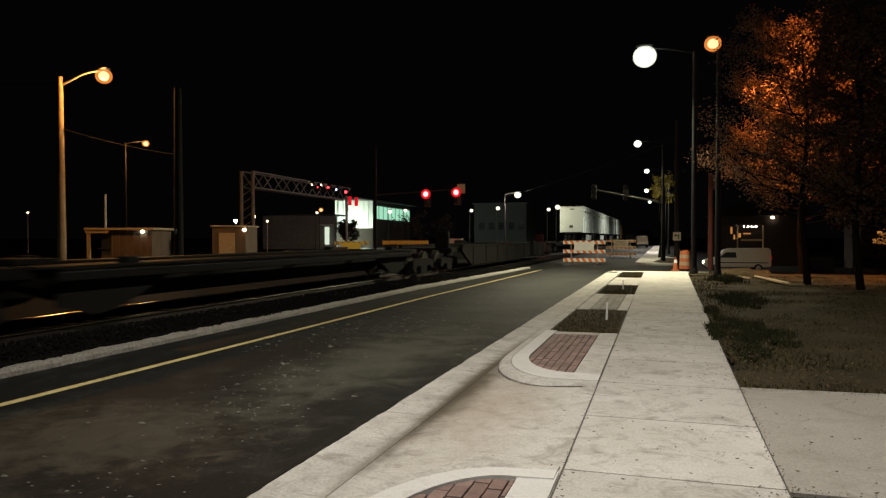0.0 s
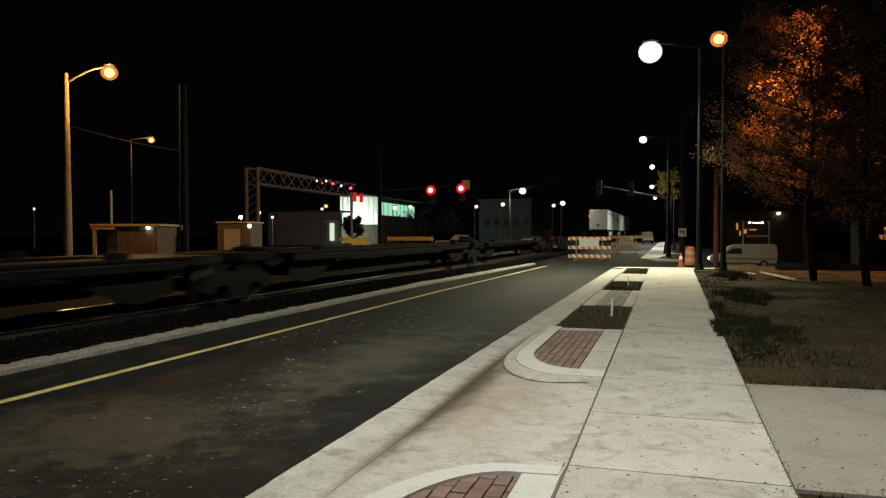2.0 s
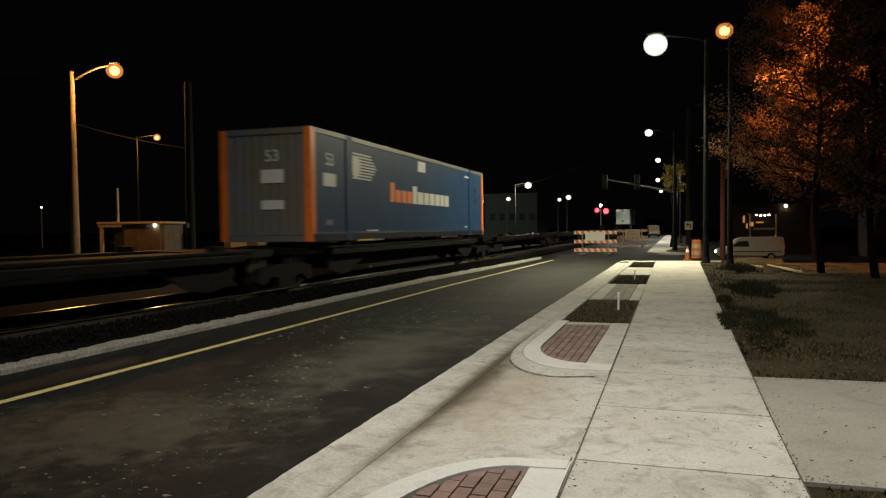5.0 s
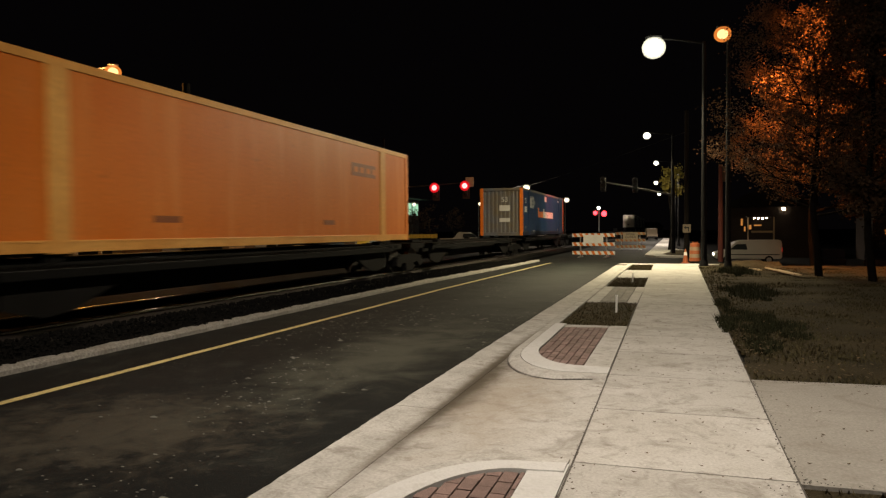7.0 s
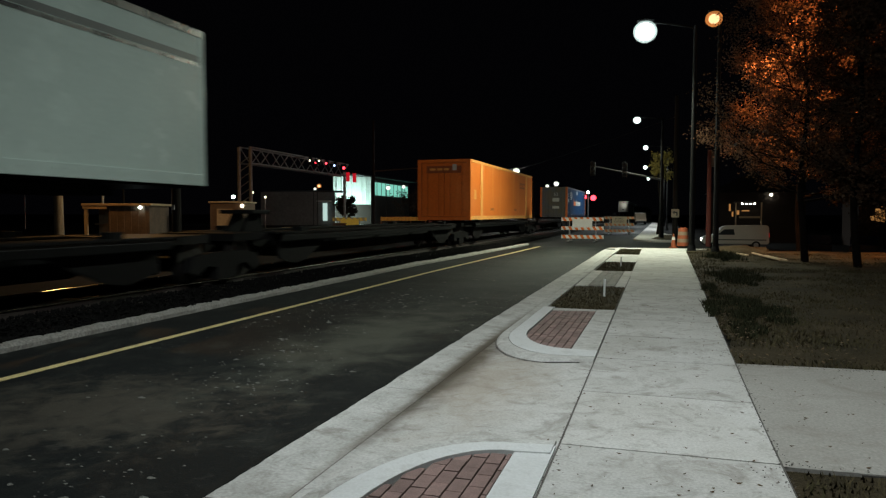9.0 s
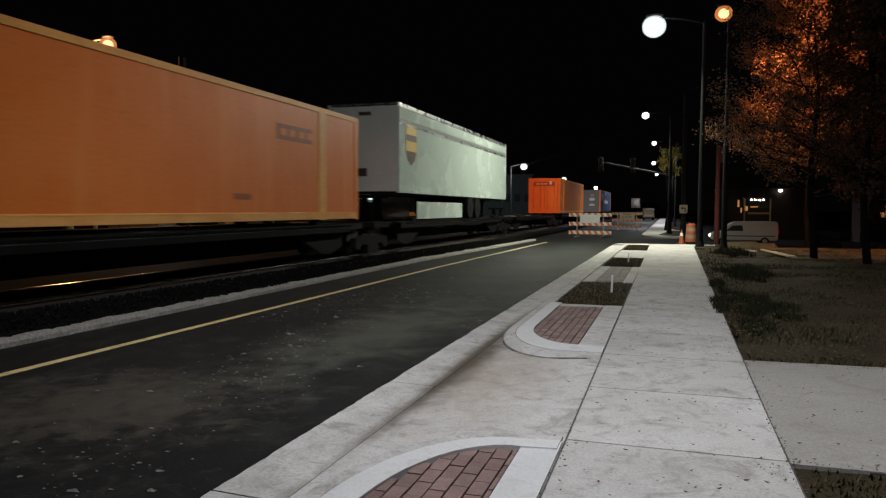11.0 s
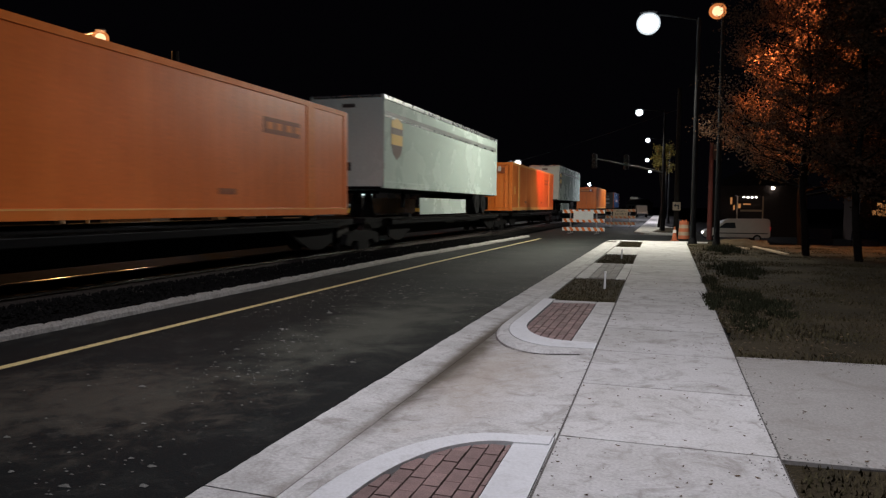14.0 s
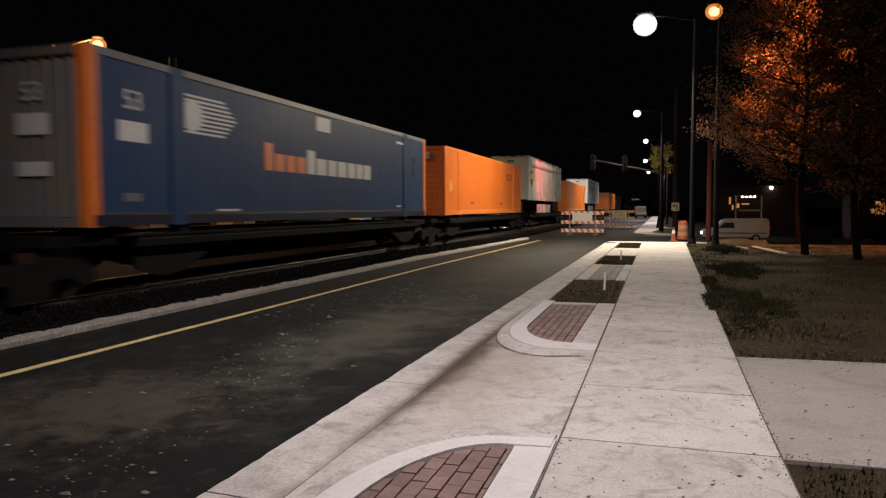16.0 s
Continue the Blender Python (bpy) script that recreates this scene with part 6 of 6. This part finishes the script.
wall_between(hall, ha, hb, 3.3, 8.1, WALL_PALE, label="floodlit pale front wall")
# the front's lower part, coloured dark where shade and bushes hide it
wall_between(hall, ha, hb, -0.1, 3.296, DARK_BRICK, label="lower front wall darkened in place of shade and bushes")
wall_between(hall, hb, hc, -0.1, 8.0, WALL_GREY)
part("roof", boxes((-53.4, -48.3, 110.2, 142, 8.11, 8.35)), ROOF, hall)
for k in range(9):
    a, b = hb.lerp(hc, 0.04 + k * 0.105), hb.lerp(hc, 0.04 + k * 0.105 + 0.085)
    wall_between(hall, a + Vector((0.06, 0, 0)), b + Vector((0.06, 0, 0)), 5.0, 7.3, GLOW_HALL, "window", 0.05, "lit green window")
for k in range(7):
    a = ha.lerp(hb, 0.08 + 0.13 * k)
    part("pilaster", rods(((a.x + 0.1, a.y - 0.1, 3.3), (a.x + 0.1, a.y - 0.1, 7.9), 0.10), seg=6), WALL_PALE, hall)
shop = thing("low_building", "low dark grey building with one lit doorway", "building")
sa, sb = Vector((-58.9, 96.9, 0)), Vector((-48.0, 100.2, 0))
wall_between(shop, sa, sb, -0.1, 5.0, WALL_GREY)
part("roof", boxes((-60, -47.8, 99.5, 104, 5.01, 5.25)), ROOF, shop)
bm = boxes((-49.6, -48.9, 99.3, 99.45, 0.6, 3.3))
part("doorway", bm, GLOW_DOOR, shop, "bright lit doorway")
part("door_canopy", boxes((-50.3, -48.3, 98.6, 99.6, 3.5, 3.7)), WALL_PALE, shop)
bb = thing("block_building", "plain dark grey block in the distance", "building")
part("wall", boxes((-36, -25.5, 138, 150, -0.1, 8.2)), ROOF, bb)
part("roof", boxes((-36.3, -25.2, 137.7, 150.3, 8.21, 8.5)), ROOF, bb)
for k in range(5):
    part("window", boxes((-35 + k * 2, -33.9 + k * 2, 137.93, 137.99, 3.2, 4.6)), GLASS, bb)

# construction fence and a parked pickup in the lit yard
fn = thing("yard_fence", "low yellow-lit board fence in the yard", "fence", at=(-24.2, 65.8, -0.1), turn=17)
for k in range(13):
    part("fence_board", boxes((-2.2 + k * 0.35, -1.87 + k * 0.35, 0, 0.03, 1.08, 1.46)), BOARD_YELLOW, fn)
for k in range(4):
    part("post", boxes((-2.2 + k * 1.45, -2.1 + k * 1.45, 0.035, 0.12, 0, 1.55)), WOOD, fn)


def pickup(name, label, at, turn, paint, van=False, tail=True, s=1.0, low=1.0, lit=False):
    """A van or pickup, its nose to -x."""
    v = thing(name, label, "vehicle", "parked vehicles", at=at, turn=turn)
    L = 2.45 * s
    if van:
        prof = [(-L, 0.42), (-L - 0.02, 0.85), (-L + 0.25, 1.02), (-L + 1.05, 1.15), (-L + 1.65, 1.78), (-L + 2.1, 1.92), (L - 0.15, 1.94), (L, 1.75), (L + 0.03, 0.5), (L - 0.1, 0.40)]
    else:
        prof = [(-L, 0.45), (-L, 0.95), (-L + 1.3, 1.05), (-L + 1.9, 1.62), (-L + 3.0, 1.65), (-L + 3.5, 1.08), (L, 1.05), (L, 0.5)]
    prof = [(a, 0.1 + (b - 0.1) * (0.5 + 0.5 * s) * low) for a, b in prof]
    bm = bmesh.new()
    prism(bm, prof, "y", -0.86 * s, 0.86 * s)
    bmesh.ops.bevel(bm, geom=[e for e in bm.edges], offset=0.05, segments=2, affect="EDGES")
    part("body", bm, paint, v, smooth=True)
    zt = 1.2 if van else 1.12
    bm = bmesh.new()
    prism(bm, [(-L + 1.2, zt * low), (-L + 1.75, (1.66 if van else 1.5) * low), (-L + 2.5, (1.68 if van else 1.5) * low), (-L + 2.6, zt * low)], "y", -0.875 * s, 0.875 * s)
    part("side_window", bm, GLASS, v, "dark cab window")
    part("trim_strip", boxes((-L + 0.9, L - 0.2, -0.885 * s, 0.885 * s, 0.74, 0.82)), PLASTIC_DARK, v)
    for e in (-1, 1):
        part("bumper", boxes((e * L - 0.08, e * L + 0.08, -0.8 * s, 0.8 * s, 0.40, 0.60), bevel=0.03), PLASTIC_DARK, v)
        for k in (-1, 1):
            bm = bmesh.new()
            x = e * L * 0.62
            rod(bm, (x, k * 0.72 * s, 0.34), (x, k * 0.89 * s, 0.34), 0.34, seg=22)
            w = part("wheel", bm, RUBBER, v, "dark tyre", True)
            bm = bmesh.new()
            rod(bm, (x, k * 0.885 * s, 0.34), (x, k * 0.90 * s, 0.34), 0.20, seg=16)
            part("rim", bm, GALV, w)
    if lit:
        bm = bmesh.new()
        ball(bm, (-L - 0.06, -0.55 * s, 0.82), 0.06, 0.12, 0.09, 10)
        part("headlight", bm, GLOW_BULB, v, "glowing white headlight", True)
    if tail:
        for k in (-1, 1):
            part("tail_light", boxes((L - 0.03, L + 0.055, k * 0.76 * s - 0.07, k * 0.76 * s + 0.07, 1.0, 1.35), bevel=0.02), TAIL, v, "red tail light")
    return v


pickup("van", "white delivery van with dark trim parked behind the lawn", (6.0, 66.0, LOT_Z), 3, VAN_WHITE, True, True, 1.08, lit=True)
pickup("pickup_truck", "white pickup truck parked in the lit yard", (-19.4, 67.3, -0.1), 190, VAN_WHITE, False, False)
for x, y, t in ((10.0, 53, 262), (12.6, 52, 255), (15.2, 52, 250)):
    pickup("car", "dark parked car behind the trees", (x, y, LOT_Z), t, NAVY, False, False, 0.9)
for x, y, t in ((-3.4, 126, 95),):
    pickup("van", "pale van standing far along the street", (x, y, STREET_Z), t, DIM_SHEET, True, False)
hs = thing("far_house", "pale low house with a light roof down the street", "building", at=(-5.5, 240, -0.1))
part("wall", boxes((-6, 2.5, 0, 8, 0, 2.6)), WALL_GREY, hs)
bm = bmesh.new()
prism(bm, [(-6.4, 2.6), (2.9, 2.6), (1.0, 4.2), (-4.5, 4.2)], "y", -0.4, 8.4)
part("roof", bm, ROOF, hs)

# the lit house behind the trees
hs = thing("far_house", "dark house with a string of porch lights behind trees", "building", at=(9.5, 80, LOT_Z))
part("wall", boxes((-4.5, 4.5, 0, 7, 0, 5.2)), DARK_BRICK, hs)
bm = bmesh.new()
prism(bm, [(-4.9, 5.2), (4.9, 5.2), (0, 7.6)], "y", -0.4, 7.4)
part("roof", bm, BLACK_STEEL, hs)
part("porch_roof", boxes((-2.3, 0.3, -1.6, -0.01, 4.12, 4.24)), DARK_BRICK, hs, "flat porch roof")
part("porch_rail", boxes((-1.9, 0.1, -1.55, -1.5, 2.55, 2.75)), HUT_TRIM, hs, "pale porch rail")
for x in (-2.2, 0.2):
    part("porch_post", boxes((x - 0.06, x + 0.06, -1.56, -1.44, 0, 4.12)), HUT_TRIM, hs)
for k in range(4):
    bm = bmesh.new()
    ball(bm, (-1.62 + 0.38 * k, -1.66, 4.02 - (0.03 if k in (1, 2) else 0)), 0.085, 0.06, 0.07, 10)
    part("string_light", bm, GLOW_BULB, hs, "small bright porch light", True)
for x, w, z, h in ((-2.75, 0.18, 3.3, 0.7), (-2.45, 0.14, 2.7, 0.5), (-2.1, 0.35, 2.9, 0.45), (-1.5, 0.7, 3.25, 0.12)):
    part("window", boxes((x, x + w, -0.06, -0.002, z, z + h)), GLOW_WINDOW, hs, "small orange lit window")
bm = bmesh.new()
ball(bm, (1.25, -0.2, 4.95), 0.17, 0.12, 0.12, 10)
part("porch_lamp", bm, GLOW_BULB, hs, "white porch lamp", True)

hs = thing("far_house", "dark shop front with orange windows behind trees", "building", at=(19.2, 72, LOT_Z))
part("wall", boxes((-2.3, 5, 0, 6, 0, 4.6)), DARK_BRICK, hs)
part("roof", boxes((-2.6, 5.3, -0.4, 6.3, 4.603, 4.8)), BLACK_STEEL, hs)
for x, z, w, h in ((-1.35, 2.35, 0.30, 0.45), (-0.98, 2.3, 0.42, 1.15), (-0.50, 2.3, 0.42, 1.65), (-0.02, 2.3, 0.42, 1.85), (0.46, 2.3, 0.42, 1.85), (0.94, 2.3, 0.42, 1.5)):
    part("window", boxes((x, x + w, -0.06, -0.002, z, z + h), bevel=0.01), GLOW_WINDOW, hs, "tall orange lit window")

# lumber and a heap of earth on the lawn
for x0, y0, x1, y1, z in ((3.55, 31.0, 3.95, 26.6, 0.09), (3.75, 29.2, 4.05, 26.2, 0.10), (2.95, 31.0, 3.2, 29.6, 0.07)):
    d = Vector((x1 - x0, y1 - y0, 0))
    lb = thing("lumber_board", "pale sawn board lying on the lawn", "board", "boards on the lawn", at=((x0 + x1) / 2, (y0 + y1) / 2, z), turn=math.degrees(math.atan2(d.y, d.x)))
    part("board", boxes((-d.length / 2, d.length / 2, -0.05, 0.05, -0.025, 0.025), bevel=0.005), LUMBER, lb)
bm = bmesh.new()
bmesh.ops.create_icosphere(bm, subdivisions=4, radius=1, matrix=Matrix.Translation((3.3, 34.5, -0.1)) @ Matrix.Diagonal((1.3, 1.9, 0.26, 1)))
for v in bm.verts:
    v.co += Vector((0, 0, 0.22)) * noise.noise(v.co * 1.9) + Vector((0.05, 0.05, 0.08)) * noise.noise(v.co * 6)
tagged(new("earth_heap", mesh_of("earth_heap", bm, SOIL, True)), "low heap of brown earth by the lamp posts", "earth heap", kind="stuff")


# ---- trees ----
def tree(label, at, height, spread, seed, leaf_mat, leaves, leaf, bare=0.25, low=0.3, limbs=9, girth=0.0145):
    """A tapered trunk with forking limbs and a crown of single leaves round the twigs."""
    rnd = random.Random(seed)
    t = thing("tree", label, "tree", "street trees", at=at)
    bm = bmesh.new()
    pts = [Vector((0.12 * math.sin(k * 1.3 + seed), 0.12 * math.cos(k * 0.9 + seed), height * 0.8 * k / 7)) for k in range(8)]
    r0 = height * girth
    tube(bm, pts, [r0 * (1 - 0.12 * k) for k in range(8)], 10)
    part("trunk", bm, BARK, t, smooth=True)
    tips = []
    for i in range(limbs):
        f = low + (0.95 - low) * i / limbs
        base = pts[0].lerp(pts[7], f)
        a = i * 2.4 + rnd.uniform(-0.4, 0.4)
        reach = spread * (1.0 - 0.45 * f) * rnd.uniform(0.8, 1.1)
        bm = bmesh.new()
        p, d, r = base.copy(), Vector((math.cos(a), math.sin(a), rnd.uniform(0.15, 0.5))).normalized(), r0 * 0.42 * (1 - 0.5 * f)
        for s in range(5):
            q = p + d * reach / 5
            rod(bm, p, q, r, r * 0.75, seg=6)
            for b in range(3):
                e = (d + Vector((rnd.uniform(-1, 1), rnd.uniform(-1, 1), rnd.uniform(-0.3, 0.8)))).normalized()
                q2 = q + e * reach * rnd.uniform(0.18, 0.36)
                rod(bm, q, q2, r * 0.45, r * 0.2, seg=4)
                tips.append((q, q2))
                e2 = (e + Vector((rnd.uniform(-1, 1), rnd.uniform(-1, 1), rnd.uniform(-0.5, 0.6)))).normalized()
                q3 = q2 + e2 * reach * rnd.uniform(0.12, 0.22)
                rod(bm, q2, q3, r * 0.22, r * 0.1, seg=3)
                tips.append((q2, q3))
            p, r = q, r * 0.75
            d = (d + Vector((rnd.uniform(-0.3, 0.3), rnd.uniform(-0.3, 0.3), rnd.uniform(-0.1, 0.3)))).normalized()
        part("limb", bm, BARK, t)
    vs, fs = [], []
    for i in range(leaves):
        a, b = tips[rnd.randrange(len(tips))]
        c = a.lerp(b, rnd.uniform(0.2, 1.15)) + Vector((rnd.gauss(0, 0.16), rnd.gauss(0, 0.16), rnd.gauss(0, 0.13)))
        u = Vector((rnd.gauss(0, 1), rnd.gauss(0, 1), rnd.gauss(0, 0.6))).normalized() * leaf * rnd.uniform(0.6, 1.25)
        w = u.cross(Vector((rnd.gauss(0, 1), rnd.gauss(0, 1), rnd.gauss(0, 1)))).normalized() * leaf * 0.42
        k = len(vs)
        vs += [c - u * 0.5, c + w * 0.9, c + u * 0.6, c - w * 0.9]
        fs.append((k, k + 1, k + 2, k + 3))
    me = bpy.data.meshes.new("crown")
    me.from_pydata([tuple(v) for v in vs], [], fs)
    me.materials.append(leaf_mat)
    part("crown", me, None, t, "crown of thin autumn leaves")
    return t


tree("orange-lit autumn tree beside a sodium lamp", (6.4, 37.6, -0.2), 15.0, 4.4, 3, LEAF, 40000, 0.10, low=0.22, limbs=26)
tree("thin half-bare autumn tree on the lawn", (4.7, 27.4, -0.1), 10.5, 3.9, 8, LEAF_MID, 15000, 0.075, low=0.26, limbs=26, girth=0.013)
tree("dark slender tree on the lawn", (5.8, 25.0, -0.1), 11.5, 2.4, 15, LEAF_DARK, 9000, 0.10, low=0.35, limbs=14, girth=0.011)
tree("dense dark tree beside the lawn", (7.7, 24.5, -0.1), 13.0, 4.2, 19, LEAF_DARK, 42000, 0.12, low=0.12, limbs=30)
tree("dark autumn tree behind the parked van", (12.5, 43.0, -0.9), 12.0, 5.0, 23, LEAF_DARK, 16000, 0.18, low=0.2, limbs=16)
tree("small yellow-green street tree lit by a lamp", (-0.15, 59.0, -0.05), 8.4, 1.15, 5, LEAF_GREEN, 1200, 0.17, low=0.66, limbs=9)
tree("small dark tree before the far hall", (-46.6, 101.0, -0.1), 4.6, 2.6, 31, LEAF_DARK, 3500, 0.26, low=0.25, limbs=9)
tree("dark bare tree before the lit shop front", (18.2, 69.0, LOT_Z), 6.4, 2.6, 41, LEAF_DARK, 2600, 0.15, low=0.2, limbs=20, girth=0.016)
tree("pale bare tree beyond the track", (-30.0, 98.0, -0.1), 5.6, 2.4, 37, LEAF_DARK, 700, 0.16, low=0.3, limbs=12)
tree("dark tree beyond the track", (-33.0, 92.0, -0.1), 6.0, 3.0, 41, LEAF_DARK, 1000, 0.20, low=0.2, limbs=9)

# rough weeds at the lawn's edge
def weeds(name, cx, cy, rx, ry, count, h):
    return grass_mesh(name, lambda x, y: ((x - cx) / rx) ** 2 + ((y - cy) / ry) ** 2 + 1.3 * noise.noise((x * 2.1, y * 1.4, 6)) + 0.6 * noise.noise((x * 7, y * 5, 2)) < 0.55, cx - rx, cx + rx, cy - ry, cy + ry, count, h, -0.02, WEED)


for cx, cy, rx, ry, n, hh in ((1.30, 13.6, 0.55, 1.9, 2600, 0.15), (1.75, 12.8, 0.5, 1.2, 1000, 0.12), (1.2, 11.0, 0.35, 0.9, 900, 0.10), (1.0, 16.9, 0.22, 0.9, 700, 0.12), (1.9, 20.0, 0.7, 2.5, 1300, 0.22), (2.3, 29.5, 0.8, 2.5, 1200, 0.25)):
    tagged(new("weed_patch", weeds("weed_patch", cx, cy, rx, ry, n, hh)), "rough taller weeds at the lawn's edge", "weeds", kind="stuff")


motions()
